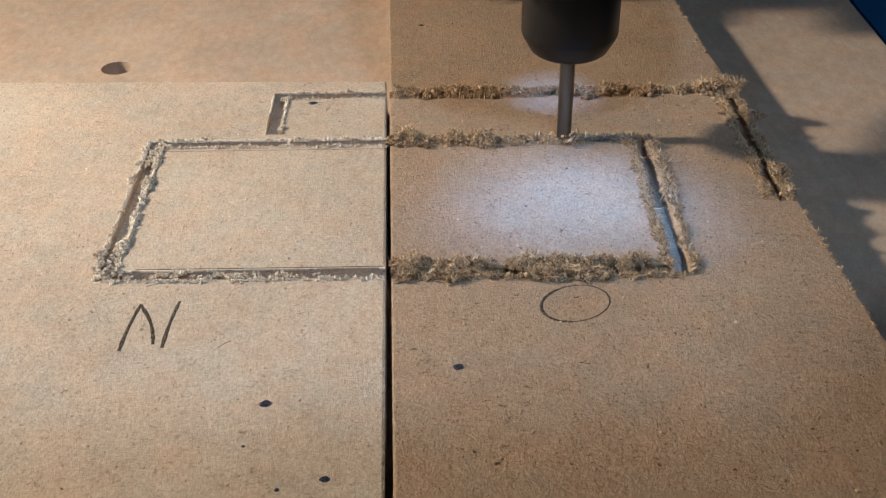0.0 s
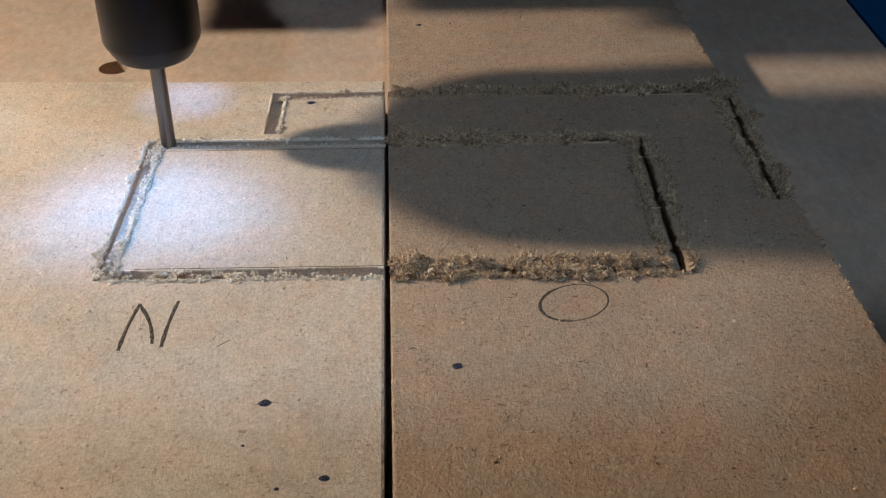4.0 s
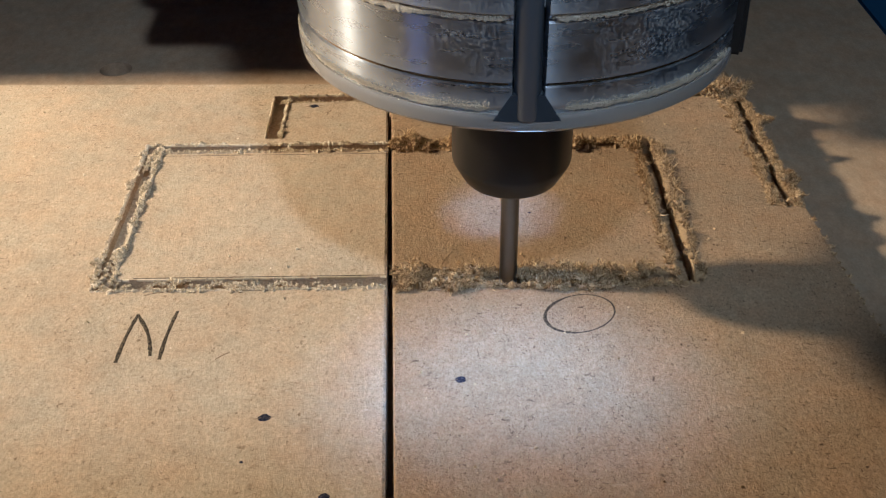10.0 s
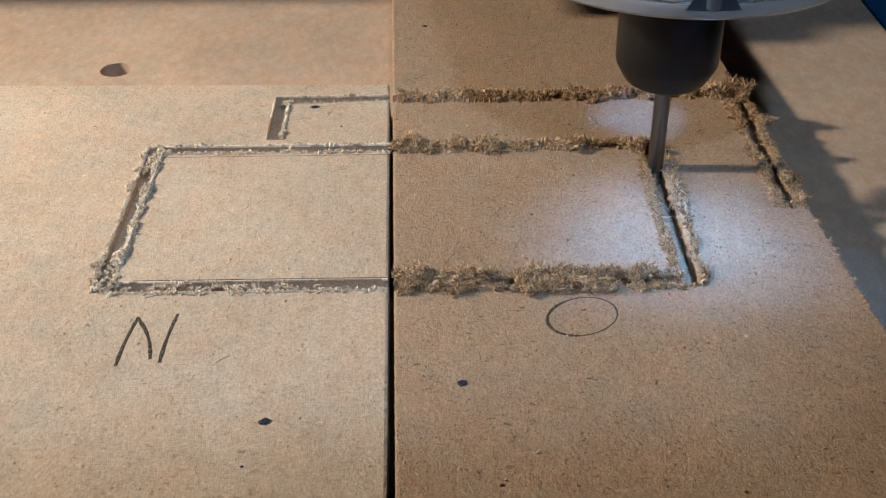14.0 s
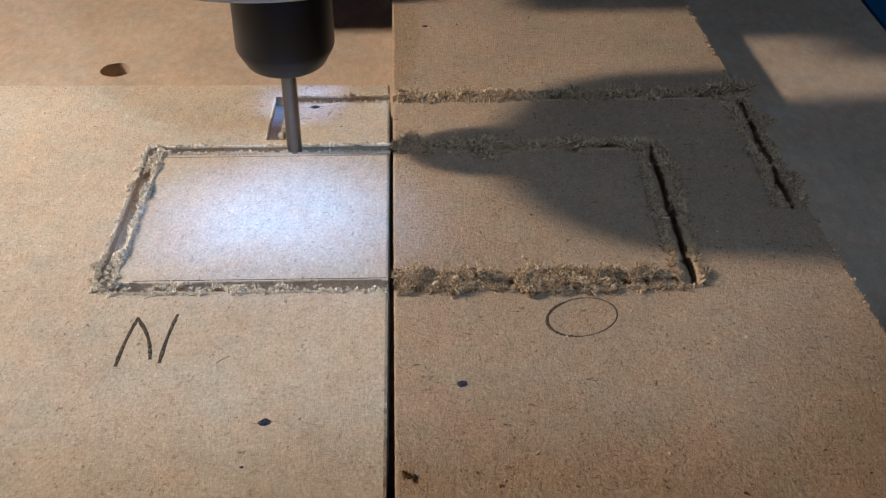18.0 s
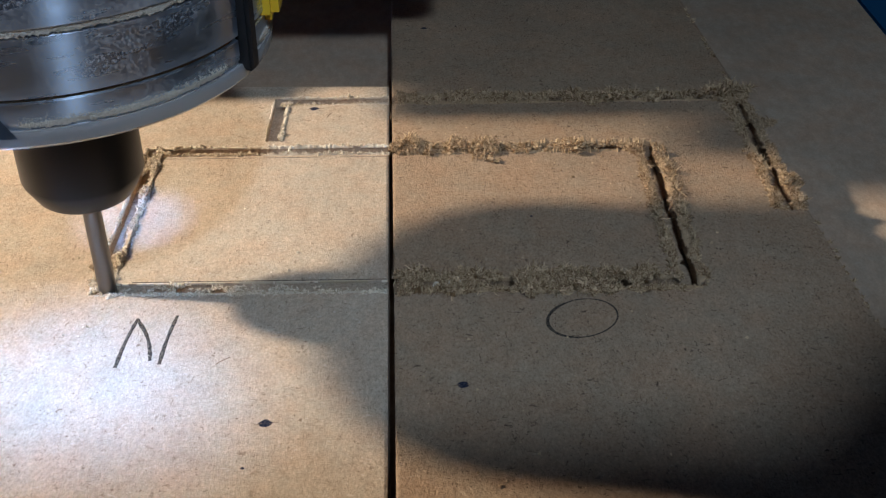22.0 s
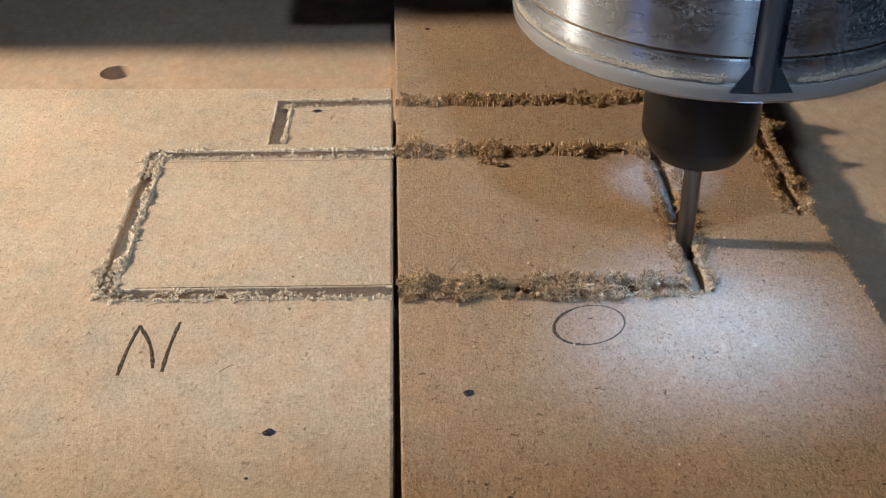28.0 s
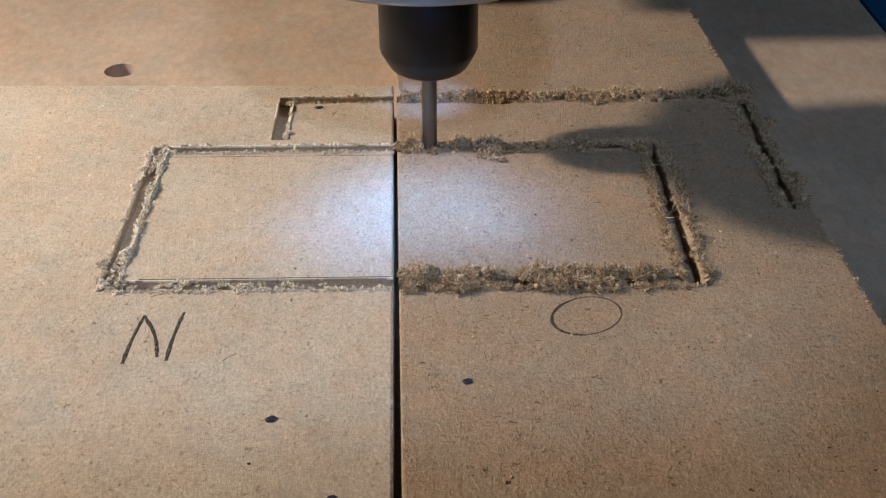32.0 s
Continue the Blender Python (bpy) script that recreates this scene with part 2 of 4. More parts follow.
LED_DIM, _nt, _b = shader("led_chip_dim", (0.9, 0.9, 0.9), 0.5)
_b.inputs["Emission Color"].default_value = (0.235, 0.48, 1.0, 1)
_b.inputs["Emission Strength"].default_value = 10500.0
PLASTER, _nt, _b = shader("grey_plaster", (0.10, 0.10, 0.11), 0.9)
bump(_nt, _b, noise_tex(_nt, 30, 4), 0.2, 0.004)
CONCRETE, _nt, _b = shader("concrete", (0.16, 0.155, 0.15), 0.9)
_nt.links.new(ramp(_nt, noise_tex(_nt, 3, 5), [(0.3, (0.11, 0.105, 0.10)), (0.7, (0.20, 0.19, 0.18))]), _b.inputs["Base Color"])
STEEL, _nt, _b = shader("grey_machine_steel", (0.10, 0.10, 0.11), 0.5, 0.6)


# ---- mesh helpers ----
def mesh_ob(name, bm, mat, parent=None, smooth=False, label=""):
    me = bpy.data.meshes.new(name)
    bm.to_mesh(me)
    bm.free()
    me.materials.append(mat)
    if smooth:
        me.set_sharp_from_angle(angle=radians(35))
    ob = new(name, me)
    if parent:
        ob.parent = parent
    if label:
        tagged(ob, label)
    return ob


def part(name, bm, mat, parent, label="", smooth=True):
    if smooth:
        for f in bm.faces:
            f.smooth = True
    return mesh_ob(name, bm, mat, parent, smooth, label)


def data_ob(name, verts, faces, mat):
    me = bpy.data.meshes.new(name)
    me.from_pydata(verts, [], faces)
    me.materials.append(mat)
    me.update()
    return new(name, me)


def box(bm, x0, x1, y0, y1, z0, z1, bevel=0.0):
    r = bmesh.ops.create_cube(bm, size=1)
    bmesh.ops.scale(bm, vec=(x1 - x0, y1 - y0, z1 - z0), verts=r["verts"])
    bmesh.ops.translate(bm, vec=((x0 + x1) / 2, (y0 + y1) / 2, (z0 + z1) / 2), verts=r["verts"])
    if bevel:
        edges = {e for v in r["verts"] for e in v.link_edges}
        bmesh.ops.bevel(bm, geom=list(edges), offset=bevel, segments=2, affect="EDGES")
    return bm


def boxed(*a, **k):
    return box(bmesh.new(), *a, **k)


def turned(profile, steps=96, dent=None, closed=True):
    """A body turned about z from (radius, height) pairs; dent(angle, radius, height) may lower the radius."""
    bm = bmesh.new()
    rings = []
    for r, z in profile:
        ring = []
        for k in range(steps):
            a = 2 * math.pi * k / steps
            q = dent(a, r, z) if dent else r
            ring.append(bm.verts.new((q * math.cos(a), q * math.sin(a), z)))
        rings.append(ring)
    for lo, hi in zip(rings, rings[1:]):
        for k in range(steps):
            bm.faces.new((lo[k], lo[(k + 1) % steps], hi[(k + 1) % steps], hi[k]))
    if closed:
        bm.faces.new(rings[0][::-1])
        bm.faces.new(rings[-1])
    bmesh.ops.recalc_face_normals(bm, faces=bm.faces)
    return bm


# ---- room and table ----
BOARD = 0.009      # thickness of the two boards; their upper face is z = 0
TABLE_Z = -BOARD


def room():
    for name, args in (("wall_north", (-2.0, 2.0, 2.0, 2.1, -0.95, 1.65)), ("wall_south", (-2.0, 2.0, -2.1, -2.0, -0.95, 1.65)),
                       ("wall_west", (-2.1, -2.0, -2.1, 2.1, -0.95, 1.65)), ("wall_east", (2.0, 2.1, -2.1, 2.1, -0.95, 1.65))):
        tagged(mesh_ob(name, boxed(*args), PLASTER), "plain grey plastered workshop wall", "wall", kind="structure")
    win = tagged(new("window_1"), "narrow dusk-blue window with two panes", "window", kind="structure")
    part("window_frame", boxed(-1.999, -1.985, -1.86, -1.36, 0.0, 1.25, bevel=0.004), STEEL, win, smooth=False)
    for y in (-1.82, -1.56):
        part("pane", boxed(-1.984, -1.980, y, y + 0.16, 0.05, 1.20), DUSK, win, "pane of dusk-blue glass", smooth=False)
    tagged(mesh_ob("ceiling", boxed(-2.1, 2.1, -2.1, 2.1, 1.65, 1.75), PLASTER), "plain grey workshop ceiling", "ceiling", kind="structure")
    tagged(mesh_ob("floor", boxed(-2.1, 2.1, -2.1, 2.1, -1.05, -0.95), CONCRETE), "grey concrete workshop floor", "floor", kind="structure")


def table():
    top = tagged(new("machine_table"), "worn brown fibreboard machine bed with a round bolt hole", "machine bed")
    # the bed is one sheet with a round blind hole in it
    hx, hy, hr = -0.0755, 0.109, 0.0042
    x0, x1, y0, y1, zt, zb = -0.45, 0.134, -0.095, 0.60, TABLE_Z, TABLE_Z - 0.018
    bm = bmesh.new()
    n = 32
    ring = [bm.verts.new((hx + hr * math.cos(2 * math.pi * k / n), hy + hr * math.sin(2 * math.pi * k / n), zt)) for k in range(n)]
    half = 0.012
    sq = []
    for k in range(n):
        a = 2 * math.pi * k / n
        c, s = math.cos(a), math.sin(a)
        f = half / max(abs(c), abs(s))
        sq.append(bm.verts.new((hx + f * c, hy + f * s, zt)))
    for k in range(n):
        bm.faces.new((ring[k], ring[(k + 1) % n], sq[(k + 1) % n], sq[k]))
    low = [bm.verts.new((v.co.x, v.co.y, zt - 0.013)) for v in ring]
    for k in range(n):
        bm.faces.new((ring[(k + 1) % n], ring[k], low[k], low[(k + 1) % n]))
    bm.faces.new(low)
    rim = [bm.verts.new((hx + half * sx, hy + half * sy, zt)) for sx, sy in ((-1, -1), (1, -1), (1, 1), (-1, 1))]
    out = [bm.verts.new((x, y, zt)) for x, y in ((x0, y0), (x1, y0), (x1, y1), (x0, y1))]
    bot = [bm.verts.new((v.co.x, v.co.y, zb)) for v in out]
    for k in range(4):
        bm.faces.new((out[k], out[(k + 1) % 4], rim[(k + 1) % 4], rim[k]))
        bm.faces.new((out[(k + 1) % 4], out[k], bot[k], bot[(k + 1) % 4]))
    bm.faces.new(bot[::-1])
    bmesh.ops.remove_doubles(bm, verts=bm.verts, dist=1e-6)
    part("bed_sheet", bm, MDF_TABLE, top, smooth=False)
    for x in (-0.42, 0.10):
        for y in (-0.065, 0.57):
            part("leg", boxed(x - 0.025, x + 0.025, y - 0.025, y + 0.025, -0.95, zb - 0.001, bevel=0.003), STEEL, top, "grey steel leg", smooth=False)
    rail = tagged(new("side_rail"), "blue painted steel rail beside the machine bed", "rail")
    part("bar", boxed(0.137, 0.163, -0.095, 0.60, -0.055, -0.014, bevel=0.003), BLUE, rail, smooth=False)
    for y in (-0.05, 0.55):
        part("bracket", boxed(0.1342, 0.1368, y - 0.02, y + 0.02, -0.05, -0.02), STEEL, rail, "grey steel bracket", smooth=False)


# ---- boards with milled grooves ----
CUT = 0.0034
L_IN, R_IN, F_IN, B_IN = -0.0506, 0.0525, 0.0, 0.0470        # inner edges of the rectangle
UP_Y, UP_L, UP_R, UP_END = 0.0722, -0.0272, 0.0784, 0.0220   # centre lines of the second outline


def sheet(name, xs, ys, cut, edge_x, edge_y, mat, thick, parent, worn=None, rough=None):
    """A board as one mesh: cells between the lines xs and ys, lowered by cut(cx, cy), with the groove walls between them; the edge on line worn is rounded off."""
    bm = bmesh.new()
    pool = {}

    def vert(i, j, z):
        key = (i, j, round(z, 6))
        if key not in pool:
            x, y = xs[i], ys[j]
            drop = 0.00020 + 0.00018 * noise.noise((y * 700, 9.0, 0.0)) + 0.00012 * noise.noise((y * 2500, 4.0, 0.0)) if i == worn and z > -thick else 0.0
            if rough and z == 0 and 0 < i < len(xs) - 1 and 0 < j < len(ys) - 1:
                drop -= rough(x, y)
            pool[key] = bm.verts.new((x + edge_x(i, y), y + edge_y(j, x), z - drop))
        return pool[key]

    nx, ny = len(xs) - 1, len(ys) - 1
    depth = [[cut((xs[i] + xs[i + 1]) / 2, (ys[j] + ys[j + 1]) / 2) for j in range(ny)] for i in range(nx)]
    for i in range(nx):
        for j in range(ny):
            z = -depth[i][j]
            bm.faces.new((vert(i, j, z), vert(i + 1, j, z), vert(i + 1, j + 1, z), vert(i, j + 1, z)))
            bm.faces.new((vert(i, j, -thick), vert(i, j + 1, -thick), vert(i + 1, j + 1, -thick), vert(i + 1, j, -thick)))
            for (a, b), (ni, nj) in ((((i + 1, j), (i + 1, j + 1)), (i + 1, j)), (((i, j + 1), (i + 1, j + 1)), (i, j + 1)),
                                     (((i, j), (i, j + 1)), (i - 1, j)), (((i, j), (i + 1, j)), (i, j - 1))):
                inside = 0 <= ni < nx and 0 <= nj < ny
                if inside and (ni, nj) < (i, j):
                    continue
                z2 = -depth[ni][nj] if inside else -thick
                if abs(z2 - z) > 1e-6:
                    hi, lo = max(z, z2), min(z, z2)
                    bm.faces.new((vert(*a, lo), vert(*b, lo), vert(*b, hi), vert(*a, hi)))
    bmesh.ops.recalc_face_normals(bm, faces=bm.faces)
    return part(name, bm, mat, parent, smooth=bool(rough))


def burr(name, a, b, high, lean, mat, parent, seed, bare=0.35, label="torn lip of wood fibre along a milled edge"):
    """A torn lip along an edge from a to b: a crumpled ridge with sharp peaks that lean by lean (metres) to its left, and bare stretches."""
    a, b = Vector((*a, 0)), Vector((*b, 0))
    way = (b - a).normalized()
    out = Vector((-way.y, way.x, 0))
    rng = random.Random(seed)
    n = int((b - a).length / 0.00013)
    bm = bmesh.new()
    prev = None
    for k in range(n + 1):
        s = (b - a).length * k / n
        big = 0.5 + 0.9 * noise.noise((s * 260, seed * 1.7, 0.0))
        peak = abs(noise.noise((s * 1150, seed * 2.3, 4.0))) * 1.5 + 0.55 * rng.random() ** 2
        h = high * max(0.0, big - bare + 0.35) * (0.30 + peak)
        if h < high * 0.10:
            prev = None
            continue
        p = a + way * (s + rng.uniform(-0.00008, 0.00008))
        w = (0.00016 + 0.55 * h) * (0.6 + 0.8 * rng.random())
        tip = p + out * (lean * (0.4 + h / high) + rng.uniform(-0.0001, 0.0001)) + way * rng.uniform(-0.00012, 0.00012)
        ring = [bm.verts.new((p - out * w * 0.8).to_tuple()[:2] + (-0.0003,)), bm.verts.new((p - out * w * (0.3 + 0.3 * rng.random())).to_tuple()[:2] + (h * (0.35 + 0.3 * rng.random()),)),
                bm.verts.new((tip.x, tip.y, h)), bm.verts.new((p + out * w * (0.5 + 0.5 * rng.random())).to_tuple()[:2] + (h * (0.15 + 0.4 * rng.random()),)), bm.verts.new((p + out * w * 1.3).to_tuple()[:2] + (-0.0001,))]
        if prev:
            for m in range(5):
                bm.faces.new((prev[m], prev[(m + 1) % 5], ring[(m + 1) % 5], ring[m]))
        prev = ring
    bmesh.ops.recalc_face_normals(bm, faces=bm.faces)
    return part(name, bm, mat, parent, label, smooth=False)


def burrs(left, right):
    lo, ro = L_IN - CUT, R_IN + CUT
    for a, b, high, lean, mat, board, seed, bare in (
            ((L_IN, B_IN), (L_IN, F_IN), 0.00085, 0.00030, CHIP_PALE, left, 1, 0.05), ((lo, F_IN - CUT), (lo, B_IN + CUT), 0.00050, 0.00020, CHIP_PALE, left, 2, 0.35),
            ((-0.0008, F_IN - CUT), (lo, F_IN - CUT), 0.00050, 0.00015, CHIP_PALE, left, 3, 0.15), ((L_IN, F_IN), (-0.0008, F_IN), 0.00028, 0.00005, CHIP_PALE, left, 4, 0.40),
            ((lo, B_IN + CUT), (-0.0014, B_IN + CUT), 0.00042, 0.00010, CHIP_PALE, left, 5, 0.25), ((-0.0014, B_IN), (L_IN, B_IN), 0.00055, 0.00020, CHIP_PALE, left, 6, 0.10),
            ((UP_L + CUT / 2, UP_Y - CUT / 2), (UP_L + CUT / 2, 0.0530), 0.00060, 0.00020, CHIP_PALE, left, 7, 0.10), ((UP_L, UP_Y + CUT / 2), (-0.0022, UP_Y + CUT / 2), 0.00040, 0.0001, CHIP_PALE, left, 8, 0.25),
            ((-0.0022, UP_Y - CUT / 2), (UP_L, UP_Y - CUT / 2), 0.00045, 0.00015, CHIP_PALE, left, 9, 0.15), ((UP_L - CUT / 2, 0.0530), (UP_L - CUT / 2, UP_Y + CUT / 2), 0.00035, 0.0001, CHIP_PALE, left, 10, 0.4),
            ((R_IN, F_IN), (R_IN, B_IN), 0.00070, 0.00020, CHIP_BROWN, right, 11, 0.1), ((ro, B_IN + CUT), (ro, F_IN - CUT), 0.00080, 0.00025, CHIP_BROWN, right, 12, 0.1),
            ((0.0010, F_IN), (R_IN, F_IN), 0.00070, 0.00015, CHIP_BROWN, right, 13, 0.2), ((ro, F_IN - CUT), (0.0010, F_IN - CUT), 0.00090, 0.00025, CHIP_BROWN, right, 14, 0.05),
            ((0.0, B_IN + CUT), (ro, B_IN + CUT), 0.00100, 0.00020, CHIP_BROWN, right, 15, 0.05), ((R_IN, B_IN), (0.0, B_IN), 0.00080, 0.00020, CHIP_BROWN, right, 16, 0.1),
            ((-0.001, UP_Y + CUT / 2), (UP_R, UP_Y + CUT / 2), 0.00100, 0.00020, CHIP_BROWN, right, 17, 0.05), ((UP_R, UP_Y - CUT / 2), (-0.001, UP_Y - CUT / 2), 0.00080, 0.00020, CHIP_BROWN, right, 18, 0.1),
            ((UP_R - CUT / 2, UP_END), (UP_R - CUT / 2, UP_Y), 0.00070, 0.00020, CHIP_BROWN, right, 19, 0.1), ((UP_R + CUT / 2, UP_Y), (UP_R + CUT / 2, UP_END), 0.00070, 0.00020, CHIP_BROWN, right, 20, 0.1)):
        burr("torn_edge", a, b, high, lean, mat, board, seed, bare)


def boards():
    def cut(cx, cy):
        d = 0.0
        in_x, in_y = L_IN - CUT < cx < R_IN + CUT, F_IN - CUT < cy < B_IN + CUT
        if in_x and in_y and not (L_IN < cx < R_IN and F_IN < cy < B_IN):
            d = 0.0026
            if cx > R_IN:
                d = 0.0036
        if UP_L - CUT / 2 < cx < UP_R + CUT / 2 and abs(cy - UP_Y) < CUT / 2:
            d = 0.0022
        if abs(cx - UP_L) < CUT / 2 and 0.0530 < cy < UP_Y:
            d = 0.0022
        if abs(cx - UP_R) < CUT / 2 and UP_END < cy < UP_Y:
            d = 0.0026
        return d

    wide = (L_IN - CUT, L_IN, R_IN, R_IN + CUT, UP_L - CUT / 2, UP_L + CUT / 2, UP_R - CUT / 2, UP_R + CUT / 2)
    deep = (F_IN - CUT, F_IN, B_IN, B_IN + CUT, UP_Y - CUT / 2, UP_Y + CUT / 2)

    def lines(keys, lo, hi, ends):
        """The key lines, and fine ones between lo and hi that stay clear of them."""
        fill = [lo + k * 0.00055 for k in range(int((hi - lo) / 0.00055))]
        return sorted([*ends, *keys, *(v for v in fill if min(abs(v - k) for k in (*keys, *ends)) > 0.0003)])

    def torn(v, s, seed):
        """How far a milled edge strays from its line."""
        return 0.00016 * noise.noise((s * 900, v * 5000, seed)) + 0.00012 * noise.noise((s * 2600, v * 5000, seed + 5))

    def edges(xs, ys, first, slope_x, back):
        ix = {i for i, v in enumerate(xs) if v in wide}
        iy = {j for j, v in enumerate(ys) if v in deep}
        fray = lambda y: 0.00010 * noise.noise((y * 1500, 3.0, 1.0))

        def ex(i, y):
            if y > 0.2:
                return -0.0078 - 0.0078 * xs[i] / 0.083
            if i in (0, len(xs) - 1):
                return slope_x(i, y) + (fray(y) if (i == 0) == first else 0.0)
            near = 0 if first else len(xs) - 1
            shear = slope_x(near, y) * max(0.0, 1 - abs(xs[i] - xs[near]) / 0.02)
            return shear + (torn(xs[i], y, 1.0) if i in ix else 0.0)

        def ey(j, x):
            if j == len(ys) - 1:
                return back(x)
            return torn(ys[j], x, 2.0) if j in iy else 0.0
        return ex, ey

    def pebbles(x, y):
        """The coarse face of the brown board, worn rough at its near end and towards its free edge."""
        worn = max(0.0, min(1.0, (-0.031 - y) / 0.012, (y + 0.081) / 0.004) if x < 0.046 else min(1.0, (x - 0.046) / 0.012, (y + 0.081) / 0.004) if y < -0.006 else 0.0)
        return worn * (0.00009 * noise.noise((x * 1050, y * 800, 0.0)) + 0.00005 * rng.uniform(-1, 1))

    rng = random.Random(5)
    left = tagged(new("fibreboard_panel"), "pale raw fibreboard panel with milled grooves and a pencilled letter", "board", "panels on the bed")
    xs = lines([*(v for v in wide if v < -0.001), -0.0011], -0.0540, -0.0015, (-0.30, -0.00065))
    ys = lines([*deep, 0.0530], -0.0800, 0.0780, (-0.082, 0.0795))
    ex, ey = edges(xs, ys, False, lambda i, y: -0.0223 * y if i else 0.0, lambda x: -0.0225 * x)
    sheet("sheet", xs, ys, cut, ex, ey, MDF_PALE, BOARD, left, worn=len(xs) - 1)
    right = tagged(new("fibreboard_panel"), "brown raw fibreboard panel with fuzzy milled grooves and a pencilled letter", "board", "panels on the bed")
    xs = lines([*(v for v in wide if v > 0.001), 0.0007], 0.0011, 0.0800, (0.0004, 0.0830))
    ys = lines([*deep, UP_END], -0.0800, 0.0780, (-0.082, 0.30))
    ex, ey = edges(xs, ys, True, lambda i, y: -0.026 * y if i == 0 else max(-0.052 * y, -0.0030), lambda x: 0.0)
    sheet("sheet", xs, ys, cut, ex, ey, MDF_BROWN, BOARD, right, worn=0, rough=pebbles)
    burrs(left, right)
    return left, right


# ---- wood fibre and chips ----
def core_shape():
    bm = bmesh.new()
    bmesh.ops.create_icosphere(bm, subdivisions=2, radius=1)
    vs = np.array([v.co[:] for v in bm.verts])
    fs = [tuple(v.index for v in f.verts) for f in bm.faces]
    bm.free()
    return vs, fs


CORE_V, CORE_F = core_shape()


def fibres(name, centres, radii, per, mat, label, seed, long=0.0010, thick=0.00007, core=0.0):
    """Loose fibre: round each centre a clump of thin bent splinters on a ragged lump, all in one mesh."""
    rng = np.random.default_rng(seed)
    verts, faces = [], []
    for c, r in zip(centres, radii):
        c = np.array(c)
        for _ in range(int(5 + r / 0.0003) if core and r > 0.0004 else int(core > 0)):
            o = len(verts)
            small = r > 0.0004
            at_c = c + rng.normal(size=3) * r * ((0.42, 0.42, 0.30) if small else (0, 0, 0))
            wob = 0.45 + 0.85 * rng.random(len(CORE_V))
            size = min(0.00042, r * core * (0.35 + 0.5 * rng.random())) if small else r * core
            lump = at_c + CORE_V * wob[:, None] * size * (0.7 + 0.7 * rng.random(3))
            verts += list(lump)
            faces += [(a + o, b + o, d + o) for a, b, d in CORE_F]
        n = max(4, int(per * (0.6 + 0.8 * rng.random())))
        d = rng.normal(size=(n, 3))
        d /= np.linalg.norm(d, axis=1)[:, None]
        d[:, 2] = np.abs(d[:, 2]) * 0.9 - 0.15
        base = c + d * r * (0.45 + 0.5 * rng.random((n, 1)))
        way = rng.normal(size=(n, 3)) * 0.8 + d * 0.9
        way /= np.linalg.norm(way, axis=1)[:, None]
        side = np.cross(way, rng.normal(size=(n, 3)))
        side /= np.linalg.norm(side, axis=1)[:, None]
        up = np.cross(way, side)
        length = long * (0.25 + 1.0 * rng.random(n) ** 2) * (0.6 + 0.5 * r / 0.0012)
        th = thick * (0.6 + 1.8 * rng.random(n) ** 2)
        for k in range(n):
            o = len(verts)
            mid = base[k] + way[k] * length[k] * 0.5 + side[k] * length[k] * 0.18
            tip = base[k] + way[k] * length[k] + up[k] * length[k] * 0.15
            for p, w in ((base[k], th[k]), (mid, th[k] * 0.9)):
                verts += [p + side[k] * w, p - side[k] * w * 0.5 + up[k] * w * 0.8, p - side[k] * w * 0.5 - up[k] * w * 0.8]
            verts.append(tip)
            faces += [(o, o + 2, o + 1), (o, o + 1, o + 4, o + 3), (o + 1, o + 2, o + 5, o + 4), (o + 2, o, o + 3, o + 5),
                      (o + 3, o + 4, o + 6), (o + 4, o + 5, o + 6), (o + 5, o + 3, o + 6)]
    ob = data_ob(name, verts, faces, mat)
    return tagged(ob, label, "wood chips", kind="stuff")


def along(a, b, step, width, r0, r1, seed, gaps=0.5, z=0.0):
    """Uneven clumps along a line from a to b: bunches and gaps, strewn over the width."""
    rng = np.random.default_rng(seed)
    a, b = np.array(a), np.array(b)
    n = int(np.linalg.norm(b - a) / step)
    way = (b - a) / np.linalg.norm(b - a)
    across = np.array((-way[1], way[0]))
    cs, rs = [], []
    for k in range(n):
        s = (k + rng.random()) / n
        swell = 0.5 + 0.5 * noise.noise((s * np.linalg.norm(b - a) * 220, seed * 3.7, 0.0)) * 1.6
        if rng.random() < gaps and swell < 0.55:
            continue
        p = a + (b - a) * s + across * rng.normal() * width
        r = (r0 + (r1 - r0) * rng.random()) * (0.30 + 1.25 * max(0.0, swell) ** 1.4)
        cs.append((p[0], p[1], z + r * (0.15 + 0.35 * rng.random())))
        rs.append(r)
    return cs, rs


